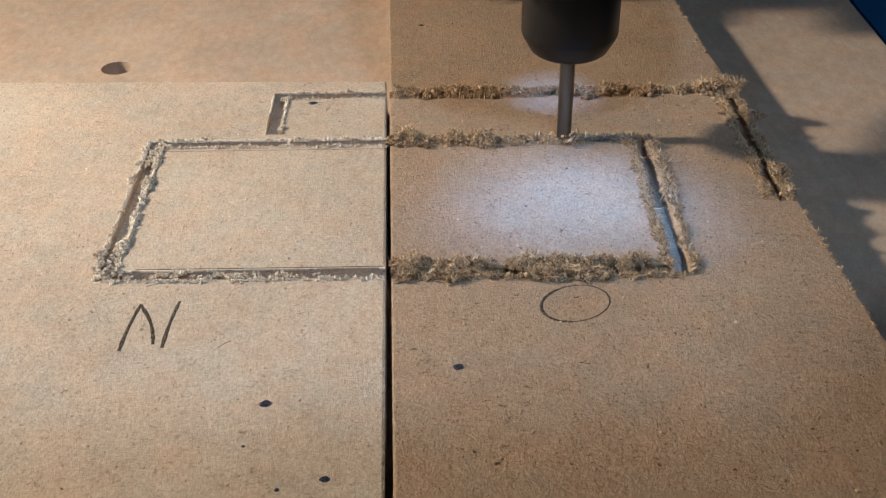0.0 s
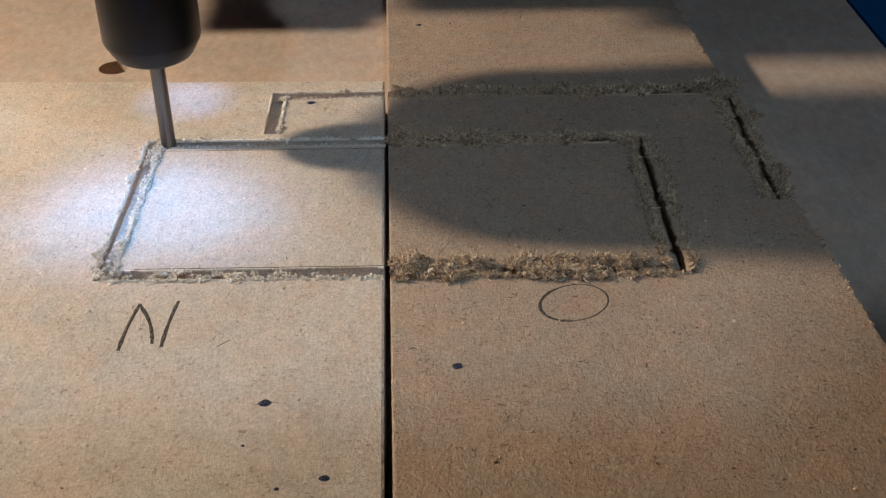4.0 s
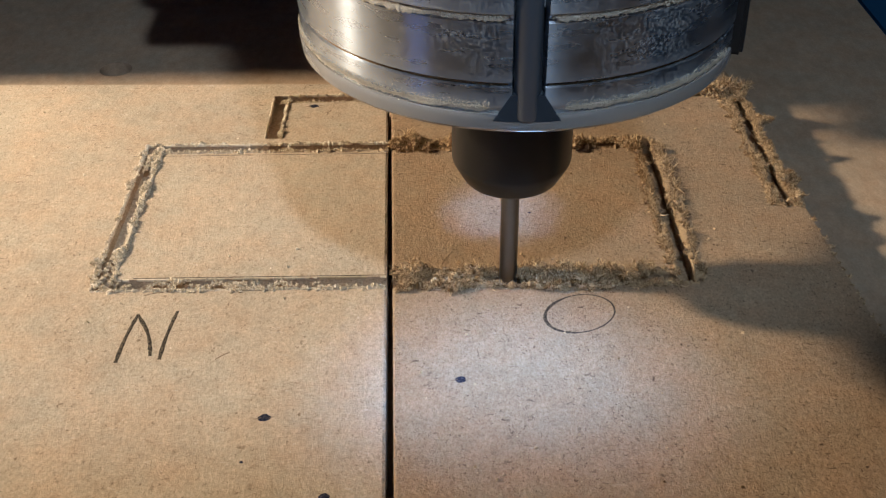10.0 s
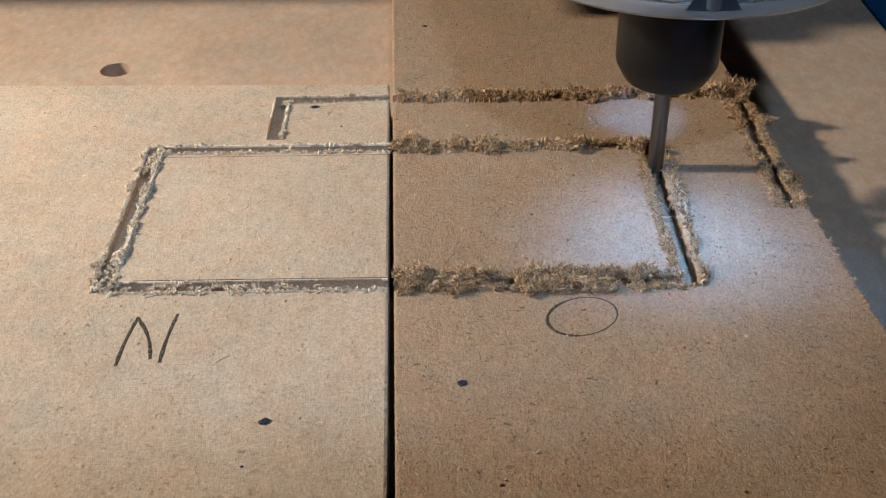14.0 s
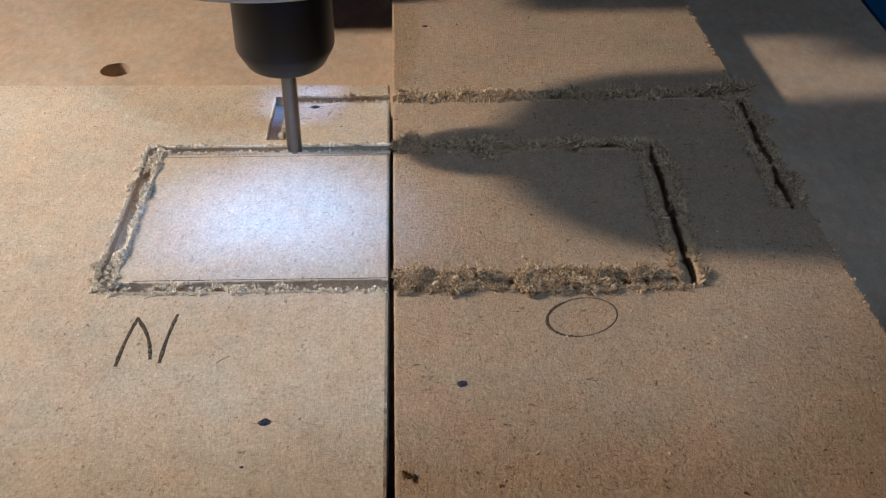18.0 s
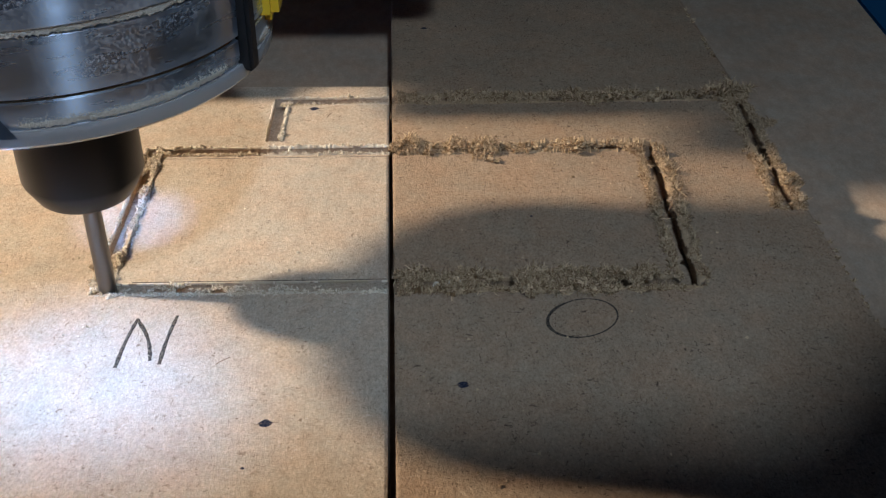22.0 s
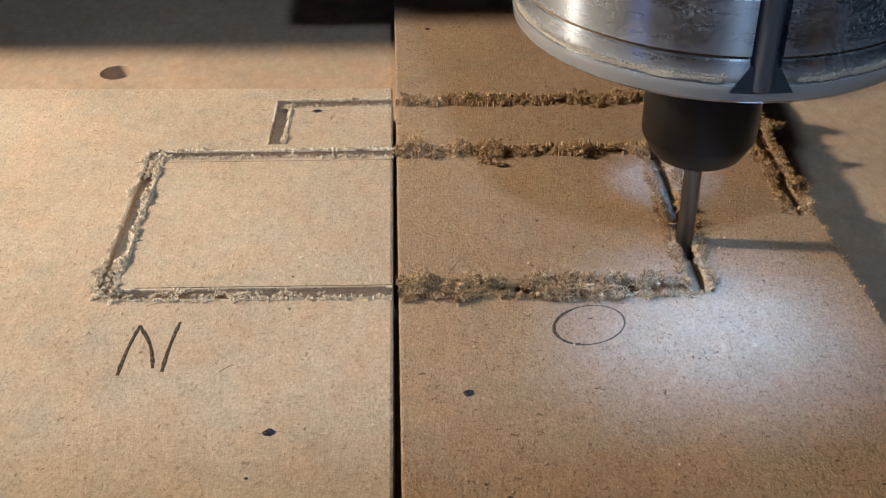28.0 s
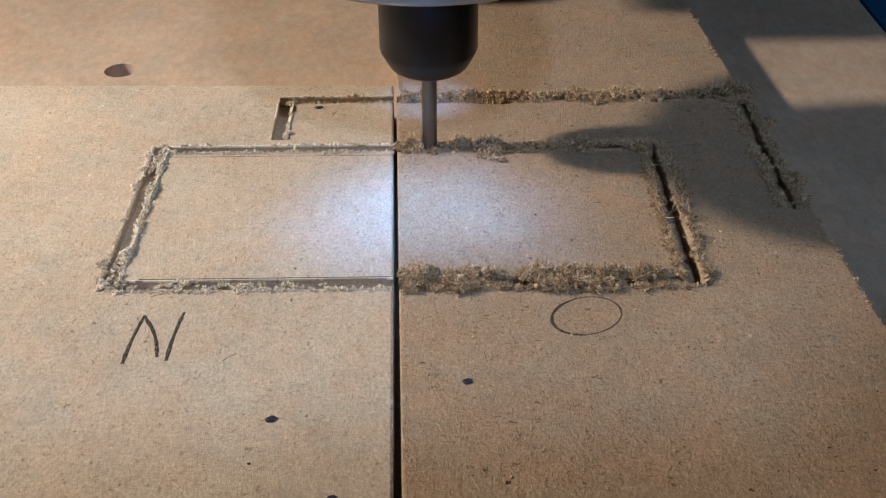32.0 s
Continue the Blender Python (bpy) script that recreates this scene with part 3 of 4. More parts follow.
def chips():
    F, B, L, R = F_IN - CUT / 2, B_IN + CUT / 2, L_IN - CUT / 2, R_IN + CUT / 2
    heavy = "matted heap of brown wood fibre along a milled groove"
    light = "thin fringe of pale wood fibre along a milled groove"
    jobs = [
        ((0.001, F + 0.0020), (R - 0.002, F + 0.0020), 0.0008, 0.0005, 0.0008, 0.0019, 90, CHIP_BROWN, heavy, 1, 0.5, 0.45),
        ((0.001, F - 0.0018), (R - 0.001, F - 0.0018), 0.0008, 0.0005, 0.0007, 0.0017, 90, CHIP_BROWN, heavy, 21, 0.5, 0.35),
        ((-0.001, B), (R - 0.003, B), 0.00060, 0.0009, 0.0007, 0.0018, 85, CHIP_BROWN, heavy, 2, 0.5, 0.35),
        ((-0.001, UP_Y), (UP_R, UP_Y), 0.00060, 0.0009, 0.0007, 0.0019, 75, CHIP_BROWN, heavy, 3, 0.5, 0.35),
        ((R_IN - 0.0006, F + 0.004), (R_IN - 0.0006, B), 0.00060, 0.0004, 0.0004, 0.0010, 60, CHIP_BROWN, heavy, 4, 0.5, 0.2),
        ((R_IN + CUT + 0.0006, F), (R_IN + CUT + 0.0006, B), 0.00060, 0.0004, 0.0004, 0.0011, 60, CHIP_BROWN, heavy, 5, 0.5, 0.2),
        ((UP_R - CUT / 2 - 0.0004, UP_END), (UP_R - CUT / 2 - 0.0006, UP_Y), 0.00070, 0.0005, 0.0005, 0.0011, 60, CHIP_BROWN, heavy, 6, 0.5, 0.2),
        ((UP_R + CUT / 2 + 0.0008, UP_END), (UP_R + CUT / 2 - 0.0002, UP_Y), 0.00070, 0.0005, 0.0005, 0.0012, 60, CHIP_BROWN, heavy, 7, 0.5, 0.2),
        ((L_IN - 0.0001, F), (L_IN - 0.0001, B), 0.00042, 0.00022, 0.0003, 0.0007, 24, CHIP_PALE, light, 8, 0.75, 0.05),
        ((L_IN - CUT - 0.0003, F), (L_IN - CUT - 0.0003, B), 0.0007, 0.0003, 0.0003, 0.0007, 24, CHIP_PALE, light, 9, 0.6, 0.75),
        ((L, F_IN - CUT - 0.0001), (-0.001, F_IN - CUT - 0.0001), 0.0006, 0.0003, 0.0002, 0.0006, 20, CHIP_PALE, light, 10, 0.75, 0.25),
        ((L, F_IN - 0.0020), (-0.012, F_IN - 0.0020), 0.0007, 0.0008, 0.0003, 0.0006, 16, CHIP_PALE, light, 11, 0.6, 0.45),
        ((L, B_IN + CUT + 0.0002), (-0.002, B_IN + CUT + 0.0002), 0.0009, 0.0002, 0.0002, 0.0005, 20, CHIP_PALE, light, 12, 0.6, 0.5),
        ((L, B_IN + 0.0001), (-0.002, B_IN + 0.0001), 0.0006, 0.0002, 0.0002, 0.0006, 20, CHIP_PALE, light, 13, 0.75, 0.25),
        ((UP_L, UP_Y + CUT / 2), (-0.002, UP_Y + CUT / 2), 0.0012, 0.0002, 0.0002, 0.0005, 16, CHIP_PALE, light, 14, 0.6, 0.5),
        ((UP_L, UP_Y - CUT / 2), (-0.002, UP_Y - CUT / 2), 0.0010, 0.0002, 0.0002, 0.0005, 16, CHIP_PALE, light, 16, 0.6, 0.4),
        ((UP_L + CUT / 2, 0.053), (UP_L + CUT / 2, UP_Y), 0.0006, 0.0002, 0.0003, 0.0006, 20, CHIP_PALE, light, 15, 0.7, 0.1),
        ((L, F_IN - CUT), (L + 0.0006, F_IN + 0.008), 0.0006, 0.0008, 0.0004, 0.0008, 20, CHIP_PALE, light, 17, 0.6, 0.2),
        ((L, B_IN - 0.008), (L + 0.0010, B_IN + CUT), 0.0008, 0.0006, 0.0004, 0.0007, 20, CHIP_PALE, light, 18, 0.6, 0.2),
        ((0.0843, -0.032), (0.0822, 0.019), 0.0020, 0.0002, 0.0002, 0.0004, 12, CHIP_BROWN, "sparse fuzz along the cut edge of the brown board", 31, 0.6, 0.45),
        ((0.0790, 0.076), (0.0768, 0.125), 0.0018, 0.0002, 0.0002, 0.0005, 14, CHIP_BROWN, "sparse fuzz along the cut edge of the brown board", 32, 0.6, 0.45),
    ]
    for a, b, step, width, r0, r1, per, mat, label, seed, core, gaps in jobs:
        pale = mat is CHIP_PALE
        cs, rs = along(a, b, step, width, r0, r1, seed, gaps)
        fibres("wood_fibre", cs, rs, int(per * 1.5), mat, label, seed + 40, long=0.0008 if pale else 0.0012, thick=0.000065, core=core)
    # fluffy tufts that stand out of the heap along the front groove
    for x, y, r, seed in ((0.0105, F + 0.0008, 0.0014, 61), (0.0240, F + 0.0010, 0.0015, 62), (0.0300, F - 0.0012, 0.0016, 63), (0.0392, F + 0.0012, 0.0018, 64), (0.0442, F + 0.0006, 0.0015, 65), (0.0035, F - 0.0004, 0.0015, 66),
                          (UP_R + 0.0005, UP_Y + 0.0005, 0.0019, 67), (UP_R + 0.0026, 0.0560, 0.0016, 68), (UP_R + 0.0022, 0.0320, 0.0015, 69), (R + 0.0024, B - 0.004, 0.0012, 70)):
        rng = np.random.default_rng(seed)
        cs = [(x + r * 0.9 * rng.normal(), y + 0.5 * r * rng.normal(), r * (0.2 + 0.9 * rng.random())) for _ in range(7)]
        fibres("wood_fibre", cs, [r * (0.35 + 0.35 * rng.random()) for _ in cs], 150, CHIP_BROWN, "fluffy tuft of brown wood fibre on the heap", seed, long=0.0026 if seed == 67 else 0.0012, thick=0.00006, core=0.5)
    # tall spikes torn up beside the grooves of the brown board
    for x0, y0, x1, y1, step, seed in ((R_IN + CUT + 0.0012, F + 0.006, R_IN + CUT + 0.0010, B, 0.0016, 51), (UP_R + CUT / 2 + 0.0005, UP_END, UP_R + CUT / 2 - 0.0002, UP_Y, 0.0017, 52),
                                       (R_IN - 0.0009, F + 0.012, R_IN - 0.0009, B, 0.0024, 53), (0.004, UP_Y + 0.0014, UP_R, UP_Y + 0.0014, 0.0034, 54), (0.006, F_IN - CUT - 0.0004, R_IN, F_IN - CUT - 0.0004, 0.0022, 55)):
        cs, rs = along((x0, y0), (x1, y1), step, 0.0003, 0.0003, 0.0007, seed, 0.35)
        fibres("wood_fibre", cs, rs, 45, CHIP_BROWN, "tall torn spikes of brown wood fibre beside a groove", seed + 40, long=0.0032 if seed in (51, 53) else 0.0022, thick=0.00007, core=0.4)
    # crumbs strewn over the boards
    for mat, label, x0, x1, n, seed in ((CHIP_BROWN, "tiny loose crumbs on the brown board", 0.003, 0.081, 150, 71), (CHIP_PALE, "tiny loose crumbs on the pale board", -0.10, -0.003, 90, 72)):
        rng = np.random.default_rng(seed)
        rs = 0.00010 + 0.00022 * rng.random(n) ** 3
        cs = [(x0 + (x1 - x0) * rng.random(), -0.07 + 0.145 * rng.random(), r * 0.45) for r in rs]
        fibres("wood_crumbs", cs, rs, 4, mat, label, seed, long=0.0004, thick=0.00004, core=0.9)


# ---- pencil and marks ----
def stroke(points, width, bold=None):
    """A flat pencil line through the points, a little uneven in width."""
    bm = bmesh.new()
    rng = random.Random(len(points) * 7 + 3)
    rows = []
    for k, p in enumerate(points):
        p = Vector((*p, 0))
        q = Vector((*points[min(k + 1, len(points) - 1)], 0)) - Vector((*points[max(k - 1, 0)], 0))
        n = Vector((-q.y, q.x, 0)).normalized() * width * (0.37 + 0.24 * rng.random()) * (bold(k / len(points)) if bold else 1.0)
        rows.append([bm.verts.new((p + s * n).to_tuple()[:2] + (z,)) for s, z in ((1, 0.00002), (0.5, 0.00007), (-0.5, 0.00007), (-1, 0.00002))])
    for a, b in zip(rows, rows[1:]):
        for k in range(3):
            bm.faces.new((a[k], a[k + 1], b[k + 1], b[k]))
    bmesh.ops.recalc_face_normals(bm, faces=bm.faces)
    return bm


def bend(a, b, n=14, sag=0.0):
    a, b = Vector(a), Vector(b)
    out = Vector((-(b - a).y, (b - a).x))
    return [tuple(a + (b - a) * t + out * sag * math.sin(math.pi * t)) for t in [k / (n - 1) for k in range(n)]]


def marks(left, right):
    n = new("letter")
    n.parent = left
    tagged(n, "letter N pencilled by hand")
    for a, b, sag in (((-0.0449, -0.0237), (-0.0438, -0.0104), 0.02), ((-0.0438, -0.0107), (-0.0395, -0.0220), 0.06), ((-0.0378, -0.0230), (-0.03705, -0.0097), 0.02)):
        part("stroke", stroke(bend(a, b, sag=sag), 0.00068), PENCIL, n, smooth=False)
    ring = []
    for k in range(60):
        a = 2 * math.pi * k / 56 + 2.0
        r = 1 + 0.03 * math.sin(2 * a + 1) + 0.0015 * k / 8
        ring.append((0.0333 + 0.0060 * r * math.cos(a), -0.0120 + 0.0054 * r * math.sin(a) + 0.0010 * math.cos(a)))
    part("stroke", stroke(ring, 0.00040, lambda u: 0.75 + 0.75 * max(0.0, math.cos(2 * math.pi * (u - 0.18)))), PENCIL, right, "letter O pencilled by hand", smooth=False)
    part("guide_line", stroke(bend((-0.0563, 0.0457), (-0.0016, 0.0457), 40), 0.00011), PENCIL, left, "thin pencilled guide line", smooth=False)
    part("guide_line", stroke(bend((-0.0470, 0.0004), (-0.0008, 0.0004), 40), 0.00022), PENCIL, left, "thin pencilled guide line", smooth=False)
    for a, b, w, board in (((0.0088, 0.0010), (0.0117, 0.0080), 0.00009, right), ((0.0186, 0.0250), (0.0187, 0.0345), 0.00010, right), ((-0.0285, -0.0232), (-0.0263, -0.0213), 0.00025, left),
                           ((-0.0440, -0.0050), (-0.0405, -0.0040), 0.00012, left), ((-0.0160, 0.0640), (-0.0150, 0.0665), 0.00025, left), ((0.0200, -0.0262), (0.0225, -0.0264), 0.00012, right)):
        part("scratch", stroke(bend(a, b, 10, 0.05), w), SCRATCH, board, "shallow brown scratch", smooth=False)
    for x, y, r, board in ((-0.0187, -0.0376, 0.0010, left), (0.0121, -0.0292, 0.00092, right), (-0.0193, 0.0684, 0.0010, left), (0.0060, 0.1140, 0.0007, right),
                           (0.0270, 0.0210, 0.0003, right), (-0.0082, -0.0544, 0.0008, left), (-0.0150, -0.0564, 0.0004, left), (-0.0210, -0.0472, 0.0003, left)):
        rng = random.Random(int(x * 1e5))
        bm = bmesh.new()
        top = [bm.verts.new((x + r * (0.95 + 0.3 * rng.random()) * math.cos(a), y + r * (0.80 + 0.3 * rng.random()) * math.sin(a) * (1 - 0.3 * abs(math.cos(a))), 0.00003)) for a in [k * math.pi / 7 for k in range(14)]]
        mid = bm.verts.new((x, y, 0.00008))
        for k in range(14):
            bm.faces.new((top[k], top[(k + 1) % 14], mid))
        mark = part("centre_mark", bm, INK, board, "small dark punched mark", smooth=False)
        if r > 0.0009:
            part("smear", stroke(bend((x + 0.6 * r, y - 0.1 * r), (x + 2.1 * r, y + 0.15 * r), 8, 0.1), 0.00012), SCRATCH, mark, "thin brown smear", smooth=False)
            part("smear", stroke(bend((x - 1.7 * r, y - 0.15 * r), (x - 0.5 * r, y + 0.1 * r), 8, -0.1), 0.00016), SCRATCH, mark, "thin brown smear", smooth=False)


# ---- the router ----
NUT_Z, RING_Z = 0.0215, 0.0481     # heights over the board at the first lap


def dust_ring(radius, height, thick, steps=900):
    """A ragged line of dust on a ledge round the housing, broken at the slots."""
    rng = np.random.default_rng(int(radius * 1e6))
    bm = bmesh.new()
    prev = None
    for k in range(steps + 1):
        a = 2 * math.pi * k / steps
        gap = min(abs((a - m + math.pi) % (2 * math.pi) - math.pi) for m in (-math.pi / 2 - 0.02, -0.36, math.pi - 0.1)) < (0.145 if height < RING_Z + 0.005 else 0.075)
        near = min(abs((a - m + math.pi) % (2 * math.pi) - math.pi) for m in (-math.pi / 2 - 0.02, -0.36, math.pi - 0.1)) - (0.145 if height < RING_Z + 0.005 else 0.075)
        t = thick * min(1.0, 0.3 + max(0.0, near) / 0.06) * (0.75 + 0.40 * noise.noise((a * 9, height * 900, 0.0)) + 0.16 * noise.noise((a * 55, height * 900, 2.0)) + 0.22 * rng.random())
        if gap or t < thick * 0.22:
            prev = None
            continue
        c, s = math.cos(a), math.sin(a)
        lift = 0.12 * thick * noise.noise((a * 30, 7.0, height * 500))
        jag = [1 + 0.35 * (rng.random() - 0.5) for _ in range(5)]
        ring = [bm.verts.new(((radius + u * t) * c, (radius + u * t) * s, height + lift + v * t * j)) for (u, v), j in zip(((-0.6, -1.1), (0.30, -1.05), (0.5, -0.3), (0.25, 0.8), (-0.6, 1.7)), jag)]
        if prev:
            for m in range(5):
                bm.faces.new((prev[m], prev[(m + 1) % 5], ring[(m + 1) % 5], ring[m]))
        prev = ring
    bmesh.ops.recalc_face_normals(bm, faces=bm.faces)
    return bm


def dust_grains(radius, height, thick, count, seed):
    """Loose grains of dust heaped on a ledge round the housing, thinning out upwards, with gaps at the slots."""
    rng = np.random.default_rng(seed)
    bm = bmesh.new()
    bmesh.ops.create_icosphere(bm, subdivisions=1, radius=1)
    shape = np.array([v.co[:] for v in bm.verts])
    tris = np.array([[v.index for v in f.verts] for f in bm.faces])
    bm.free()
    verts, faces, k = [], [], 0
    for _ in range(count):
        a = 2 * math.pi * rng.random()
        if min(abs((a - m + math.pi) % (2 * math.pi) - math.pi) for m in (-math.pi / 2 - 0.02, -0.36, math.pi - 0.1)) < (0.150 if height < RING_Z + 0.005 else 0.080):
            continue
        swell = 0.75 + 0.6 * noise.noise((a * 5, height * 700, 1.0)) + 0.25 * noise.noise((a * 40, height * 700, 3.0))
        up = thick * swell * (rng.normal() * 0.75 + 0.25)
        size = 0.00004 + 0.00006 * rng.random() ** 2
        r = radius + 0.35 * thick * max(0.0, 1 - abs(up) / (1.6 * thick)) + 0.00006 * rng.normal()
        verts.append(np.array((r * math.cos(a), r * math.sin(a), height + up)) + shape * size * (0.6 + 0.8 * rng.random((len(shape), 1))))
        faces.append(tris + k)
        k += len(shape)
    me = bpy.data.meshes.new("dust")
    me.from_pydata(np.concatenate(verts).tolist(), [], np.concatenate(faces).tolist())
    me.materials.append(DUST)
    return me


def router():
    ob = tagged(new("trim_router"), "dusty aluminium trim router with black collet nut and thin cutter", "router")
    # heights below are over the tip of the cutter plane z = 0 of the thing
    part("cutter", turned([(0.00152, -0.0022), (0.0016, -0.0018), (0.0016, NUT_Z + 0.004)], 32), CARBIDE, ob, "grey carbide end mill")
    part("collet_nut", turned([(0.0016, NUT_Z + 0.0003), (0.0070, NUT_Z), (0.0078, NUT_Z + 0.0005), (0.0082, NUT_Z + 0.0009), (0.0099, NUT_Z + 0.0040), (0.0101, NUT_Z + 0.0048),
                               (0.0101, NUT_Z + 0.0235), (0.0097, NUT_Z + 0.0245), (0.0097, RING_Z + 0.006)], 96), NUT_STEEL, ob, "black steel collet nut")
    z = RING_Z

    def dent(a, r, h):
        # key slots run down the front and both flanks and flare out at the foot
        for mid, half in ((-math.pi / 2 - 0.02, 0.063), (-0.36, 0.050), (math.pi - 0.1, 0.063)):
            d = abs((a - mid + math.pi) % (2 * math.pi) - math.pi)
            if r > 0.030 and h > z + 0.0019 and d < half:
                return r - 0.0026
        return r

    housing = [(0.0105, z + 0.0085), (0.0245, z + 0.0085), (0.0255, z + 0.0018), (0.0328, z + 0.0018), (0.0331, z + 0.0020), (0.0332, z + 0.0026), (0.0332, z + 0.0032), (0.0335, z + 0.0036),
               (0.0336, z + 0.0042), (0.0336, z + 0.0048), (0.0336, z + 0.0054), (0.0336, z + 0.0060), (0.0336, z + 0.0067), (0.0331, z + 0.0069), (0.0331, z + 0.0073),
               (0.0337, z + 0.0075), (0.0339, z + 0.0158), (0.0334, z + 0.0161), (0.0334, z + 0.0164), (0.0346, z + 0.0174), (0.0347, z + 0.0190), (0.0347, z + 0.100), (0.0330, z + 0.104), (0.0330, z + 0.150), (0.026, z + 0.160)]
    for radius, height, thick in ((0.0334, z + 0.0038, 0.00062), (0.0331, z + 0.0071, 0.00030), (0.0339, z + 0.0169, 0.00076)):
        part("dust", dust_ring(radius, height, thick), DUST if thick > 0.0004 else DUST_BROWN, ob, "line of cream sawdust on a ledge" if thick > 0.0004 else "thin line of brown dust in a seam")
    for radius, height, thick, count, seed in ((0.0335, z + 0.0040, 0.00062, 12000, 1), (0.0340, z + 0.0170, 0.00080, 14000, 2)):
        grains = new("dust", dust_grains(radius, height, thick, count, seed))
        grains.parent = ob
        tagged(grains, "loose grains of cream sawdust on a ledge")
    part("housing", turned(housing, 900, dent, closed=False), ALU, ob, "bare dusty aluminium motor housing")
    part("lens_ring", turned([(0.0240, z + 0.0012), (0.0242, z + 0.0002), (0.0330, z), (0.0336, z + 0.0006), (0.0338, z + 0.0022), (0.0336, z + 0.0028), (0.0260, z + 0.0030)], 160, closed=False), CLEAR, ob, "clear smoky plastic ring")
    bm = bmesh.new()
    rows = []
    for h, half in ((z + 0.0019, 0.136), (z + 0.0058, 0.066), (z + 0.0059, 0.062), (z + 0.098, 0.062)):
        out = 0.0338 if h < z + 0.00585 else 0.0318
        rows.append([bm.verts.new((out * math.cos(a), out * math.sin(a), h)) for a in [-math.pi / 2 - 0.02 + half * (k / 8 - 1) for k in range(17)]])
    for lo, hi in zip(rows, rows[1:]):
        for k in range(16):
            bm.faces.new((lo[k], lo[k + 1], hi[k + 1], hi[k]))
    bmesh.ops.solidify(bm, geom=bm.faces[:], thickness=0.0005)
    part("slot_liner", bm, SLOT_METAL, ob, "dark slate metal liner of the front slot", smooth=False)
    part("key_bar", turned([(0.0016, 0.0), (0.0018, 0.0004), (0.0018, 0.09)], 24), SLOT_METAL, ob, "dark metal key in the front slot").location = (-0.0007, -0.0325, z + 0.0020)
    part("cap", turned([(0.0350, z + 0.104), (0.0365, z + 0.107), (0.0365, z + 0.150), (0.030, z + 0.165)], 96), BLACK, ob, "black plastic motor cap")
    part("latch", boxed(0.0315, 0.0357, -0.0045, 0.011, z + 0.0056, z + 0.022, bevel=0.0012), YELLOW, ob, "yellow plastic latch")
    part("stop", boxed(0.0318, 0.0352, -0.0012, 0.0012, z + 0.0016, z + 0.060, bevel=0.0005), BLACK, ob, "black plastic stop").rotation_euler = (0, 0, -0.36)
    for y, tilt, bore, disc, mat, label in ((-0.0215, -9, 0.0029, 0.0018, LED, "bright cold white led"), (0.0205, 3, 0.0011, 0.0006, LED_DIM, "dim violet white led")):
        led = part("led_socket", turned([(bore, -0.0066), (bore + 0.0005, -0.0066), (bore + 0.0005, 0.0), (0.0, 0.0004)], 24, closed=False), BLACK, ob, "black led socket")
        led.matrix_basis = pose(0.0, y, z + 0.0068, tilt)
        bm = bmesh.new()
        bmesh.ops.create_circle(bm, cap_ends=True, segments=20, radius=disc)
        bmesh.ops.reverse_faces(bm, faces=bm.faces)
        part("led", bm, mat, led, label, smooth=False).location = (0, 0, -0.0006)
    return ob


def carriage():
    ob = tagged(new("z_carriage"), "dark steel plate carriage that holds the router", "machine part")
    part("plate", boxed(-0.036, 0.068, 0.0640, 0.0786, 0.0545, 0.30, bevel=0.002), STEEL, ob, smooth=False)
    # Unseen plate, its extent set by the shade it has to cast.
    part("back_plate", boxed(-0.075, 0.068, 0.0788, 0.1050, 0.0545, 0.0745, bevel=0.002), STEEL, ob, smooth=False)
    # Unseen slab on a web, added only for its shade at the back.
    part("shade_slab", boxed(-0.075, -0.0362, 0.0735, 0.1050, 0.040, 0.0462, bevel=0.001), STEEL, ob, smooth=False)
    part("shade_slab_web", boxed(-0.075, -0.0700, 0.0990, 0.1050, 0.0463, 0.0544, bevel=0.0005), STEEL, ob, smooth=False)
    # Unseen block, added to keep the warm lamp off the right side.
    part("shade_block", boxed(-0.010, 0.060, 0.0495, 0.0638, 0.070, 0.117, bevel=0.002), STEEL, ob, smooth=False)
    part("slide", boxed(-0.040, 0.040, 0.0788, 0.105, 0.0748, 0.27, bevel=0.002), STEEL, ob, smooth=False)
    part("clamp", boxed(-0.045, 0.045, 0.0375, 0.0637, 0.120, 0.150, bevel=0.003), STEEL, ob, smooth=False)
    return ob


def gantry():
    ob = tagged(new("gantry_beam"), "dark extruded gantry beam across the machine bed", "machine part")
    part("lip", boxed(-0.42, 0.42, 0.0930, 0.105, 0.0765, 0.090, bevel=0.002), STEEL, ob, smooth=False)
    part("beam", boxed(-0.42, 0.42, 0.1052, 0.150, 0.075, 0.230, bevel=0.003), STEEL, ob, smooth=False)
    return ob


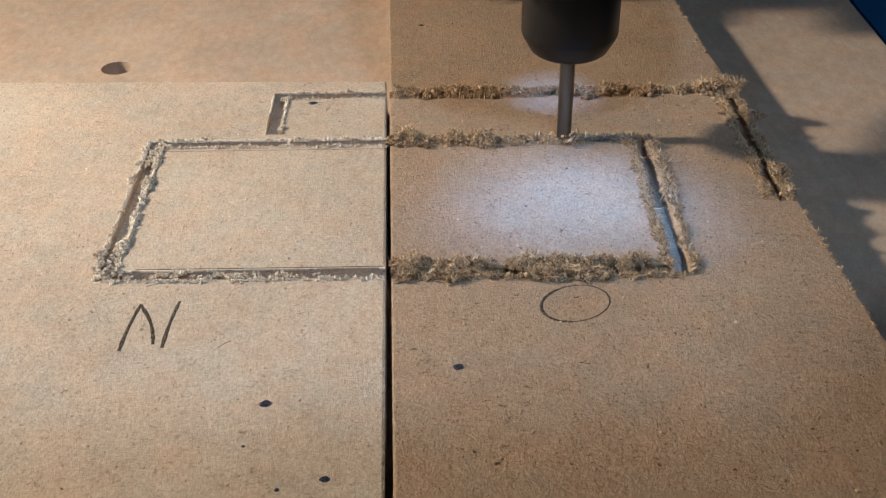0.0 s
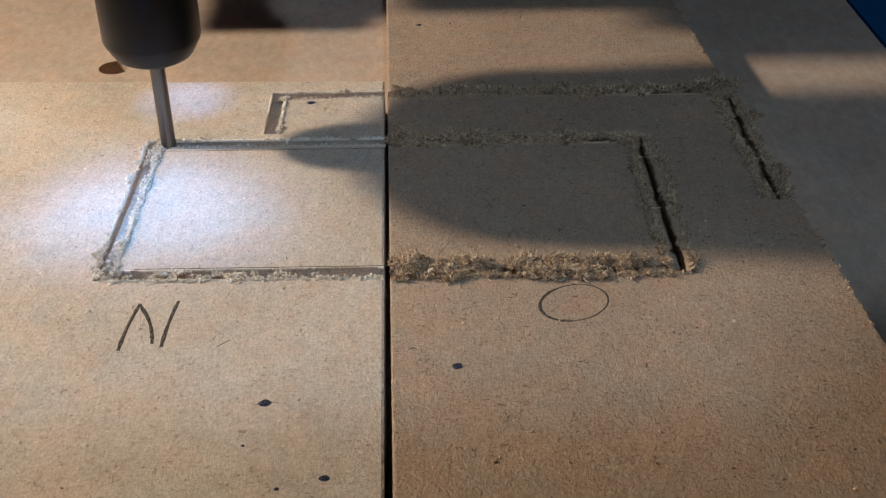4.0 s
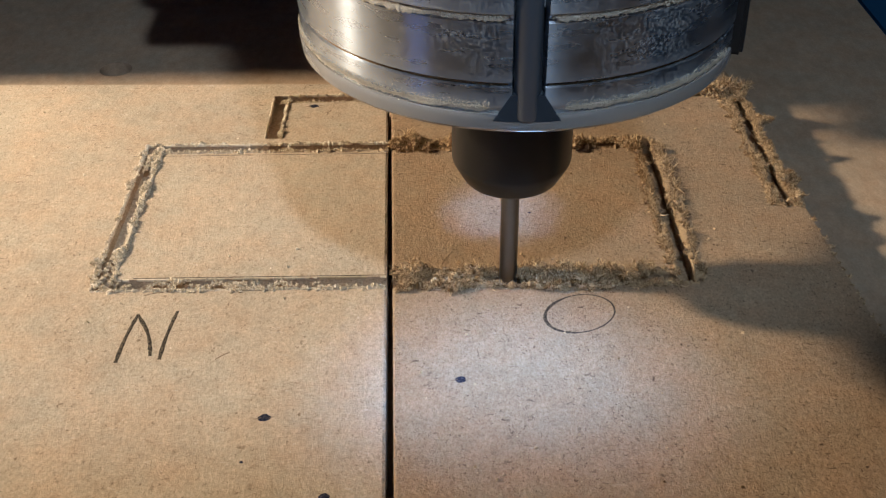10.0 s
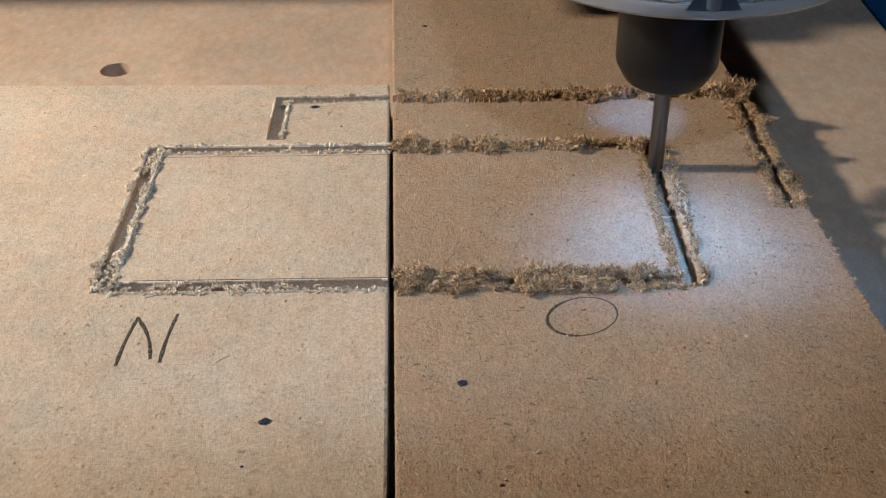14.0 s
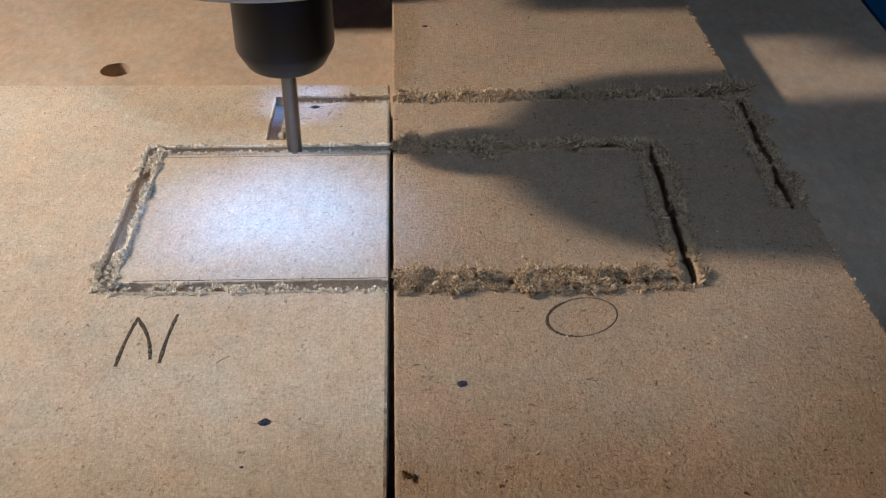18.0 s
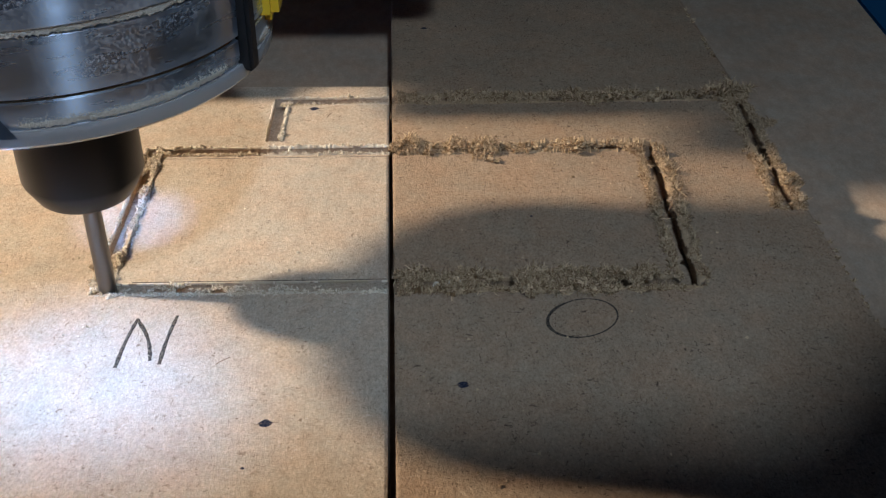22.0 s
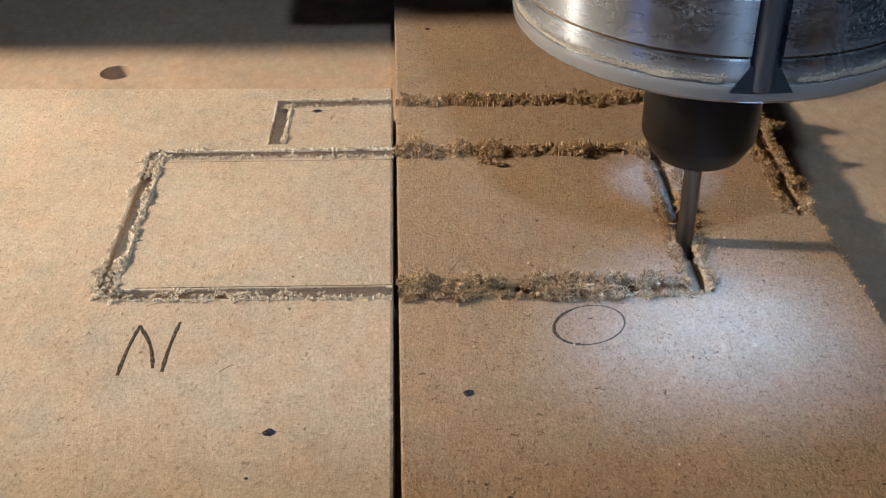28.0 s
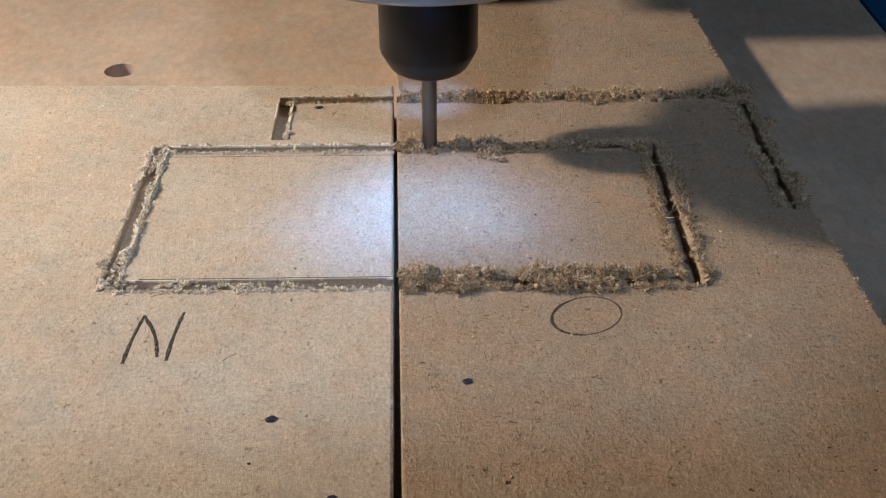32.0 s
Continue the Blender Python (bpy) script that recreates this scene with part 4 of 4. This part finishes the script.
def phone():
    """The unseen handset that films: its upper edge shades the near end of the boards from the ceiling lamp. Its stand
    is added.
    """
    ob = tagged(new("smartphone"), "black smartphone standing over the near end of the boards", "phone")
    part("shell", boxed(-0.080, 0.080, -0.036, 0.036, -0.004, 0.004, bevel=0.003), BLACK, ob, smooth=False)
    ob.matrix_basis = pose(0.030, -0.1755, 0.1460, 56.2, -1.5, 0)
    stand = tagged(new("phone_stand"), "unseen black steel stand added under the phone", "stand")
    part("base", turned([(0.14, -0.95), (0.14, -0.938), (0.13, -0.932)], 48), STEEL, stand).location = (0.085, -0.27, 0)
    part("post", boxed(0.080, 0.090, -0.275, -0.265, -0.932, 0.160, bevel=0.002), STEEL, stand, smooth=False)
    # Unseen block, turned so its shade slants across the near right corner.
    part("corner_shade", boxed(-0.018, 0.018, -0.011, 0.011, 0.1760, 0.1850, bevel=0.002), BLACK, stand, "unseen black block that shades the near right corner", smooth=False).matrix_basis = pose(0.0780, -0.1612, 0, 0, 0, 43)
    part("riser", boxed(0.076, 0.084, -0.1800, -0.1720, 0.1545, 0.1758, bevel=0.001), STEEL, stand, smooth=False)
    part("arm", boxed(0.081, 0.089, -0.2649, -0.1805, 0.146, 0.154, bevel=0.002), STEEL, stand, smooth=False)
    return ob


def loose_chips():
    """Four bits that the cutter throws about."""
    tuft = fibres("fibre_tuft", [(0.0, 0.0, 0.0010), (0.0012, 0.0006, 0.0014), (-0.0013, -0.0006, 0.0008)], [0.0014, 0.0011, 0.0010], 110, CHIP_BROWN, "fluffy tuft of brown wood fibre beside the groove", 91, core=0.6)
    flake = fibres("wood_flake", [(0.0, 0.0, 0.0002), (0.0006, -0.0003, 0.0002), (-0.0006, 0.0003, 0.0002)], [0.0005, 0.0004, 0.0004], 40, CHIP_DARK, "dark brown curled wood flake on the board", 92, core=0.6)
    chip = fibres("wood_chip", [(0.0, 0.0, 0.0), (0.0018, 0.0003, 0.0003), (-0.0018, -0.0002, 0.0)], [0.0008, 0.0009, 0.0007], 30, CHIP_PALE, "pale wood chip thrown up by the cutter", 93, core=0.8)
    curl = fibres("fibre_tuft", [(0.0, 0.0, 0.0006), (0.0017, -0.0003, 0.0007), (-0.0015, 0.0003, 0.0005), (0.0032, -0.0006, 0.0004)], [0.0009, 0.0008, 0.0008, 0.0005], 70, CHIP_BROWN, "long curl of brown wood fibre fallen from the heap", 94, core=0.5)
    for ob in (tuft, flake, chip, curl):
        ob["kind"] = "thing"
        ob["category"] = "wood chip"
    return tuft, flake, chip, curl


room()
table()
marks(*boards())
chips()
ROUTER, CARRIAGE, GANTRY = router(), carriage(), gantry()
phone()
TUFT, FLAKE, CHIP, CURL = loose_chips()

# ---- the way of the cutter: seconds, x, y, z of its legs ----
XL, XR, YF, YB = -0.0527, 0.0542, -0.0017, 0.0482
LEGS = [(-0.78, XR, YB, 0.0), (4.17, XL, YB, 0.0), (4.24, XL, YB, 0.0), (6.66, XL, YF, 0.0), (6.68, XL, YF, 0.0), (11.47, XR, YF, 0.0), (11.97, XR, YF, -0.0011),
        (14.50, XR, YB, -0.0011), (14.52, XR, YB, -0.0011), (19.40, XL, YB, -0.0011), (19.43, XL, YB, -0.0011), (21.90, XL, YF, -0.0011), (21.92, XL, YF, -0.0011),
        (26.75, XR, YF, -0.0011), (27.27, XR, YF, -0.0020), (29.76, XR, YB, -0.0020), (29.78, XR, YB, -0.0020), (34.73, XL, YB, -0.0020)]


def at(t):
    for a, b in zip(LEGS, LEGS[1:]):
        if a[0] <= t <= b[0]:
            s = (t - a[0]) / (b[0] - a[0])
            return [p + (q - p) * s for p, q in zip(a[1:], b[1:])]


def motions():
    times = sorted({round(k / 4, 3) for k in range(129)} | {round(leg[0] + d, 3) for leg in LEGS for d in (-0.07, 0.0, 0.07) if 0 < leg[0] + d < 32})
    walk(ROUTER, [(t, pose(*at(t))) for t in times])
    walk(CARRIAGE, [(t, pose(*at(t))) for t in times])
    walk(TUFT, [(t, pose(x, y, z, 0, 0, r)) for t, x, y, z, r in (
        (0, 0.0440, -0.0015, 0.0, 0), (10.8, 0.0440, -0.0015, 0.0, 0), (11.1, 0.0270, 0.0012, 0.0006, 50), (12.4, 0.0262, 0.0008, 0.0, 60), (12.8, 0.0250, -0.0030, 0.0008, 90), (13.2, 0.0240, -0.0046, 0.0, 100),
        (24.5, 0.0240, -0.0046, 0.0, 100), (24.7, 0.0360, -0.0110, 0.0030, 150), (24.85, 0.0560, -0.0240, 0.0060, 190), (25.1, 0.1050, -0.0560, -0.0020, 230), (25.4, 0.1080, -0.0600, -0.0090, 240), (32, 0.1080, -0.0600, -0.0090, 240))])
    walk(CURL, [(t, pose(x, y, z, 0, 0, r)) for t, x, y, z, r in (
        (0, 0.0185, 0.0487, 0.0, 0), (15.6, 0.0185, 0.0487, 0.0, 0), (15.8, 0.0186, 0.0470, 0.0014, -5), (16.1, 0.0183, 0.0436, 0.0, -12), (32, 0.0183, 0.0436, 0.0, -12))])
    walk(FLAKE, [(t, pose(x, y, z, 0, 0, r)) for t, x, y, z, r in (
        (0, 0.0150, -0.0020, 0.0002, 0), (15.2, 0.0150, -0.0020, 0.0002, 0), (15.5, 0.0072, -0.0355, 0.0, 60), (17.25, 0.0072, -0.0355, 0.0, 60), (17.45, 0.0052, -0.0480, 0.0006, 20), (17.7, 0.0037, -0.0496, 0.0, -10),
        (20.6, 0.0037, -0.0496, 0.0, -10), (20.85, 0.0040, -0.0680, 0.0010, 40), (21.0, 0.0045, -0.0740, 0.0, 60), (32, 0.0045, -0.0740, 0.0, 60))])
    walk(CHIP, [(t, pose(x, y, z, 0, 0, r)) for t, x, y, z, r in (
        (0, 0.0100, -0.0020, 0.0004, 0), (24.86, 0.0100, -0.0020, 0.0004, 0), (24.93, -0.0380, 0.0360, 0.0090, 20), (25.0, -0.0825, 0.0740, 0.0090, 12), (25.1, -0.1450, 0.1250, 0.0020, 60), (25.2, -0.1900, 0.1600, -0.0085, 90), (32, -0.1900, 0.1600, -0.0085, 90))])
    walk(GANTRY, [(t, pose(0, at(t)[1], 0)) for t in times])


motions()
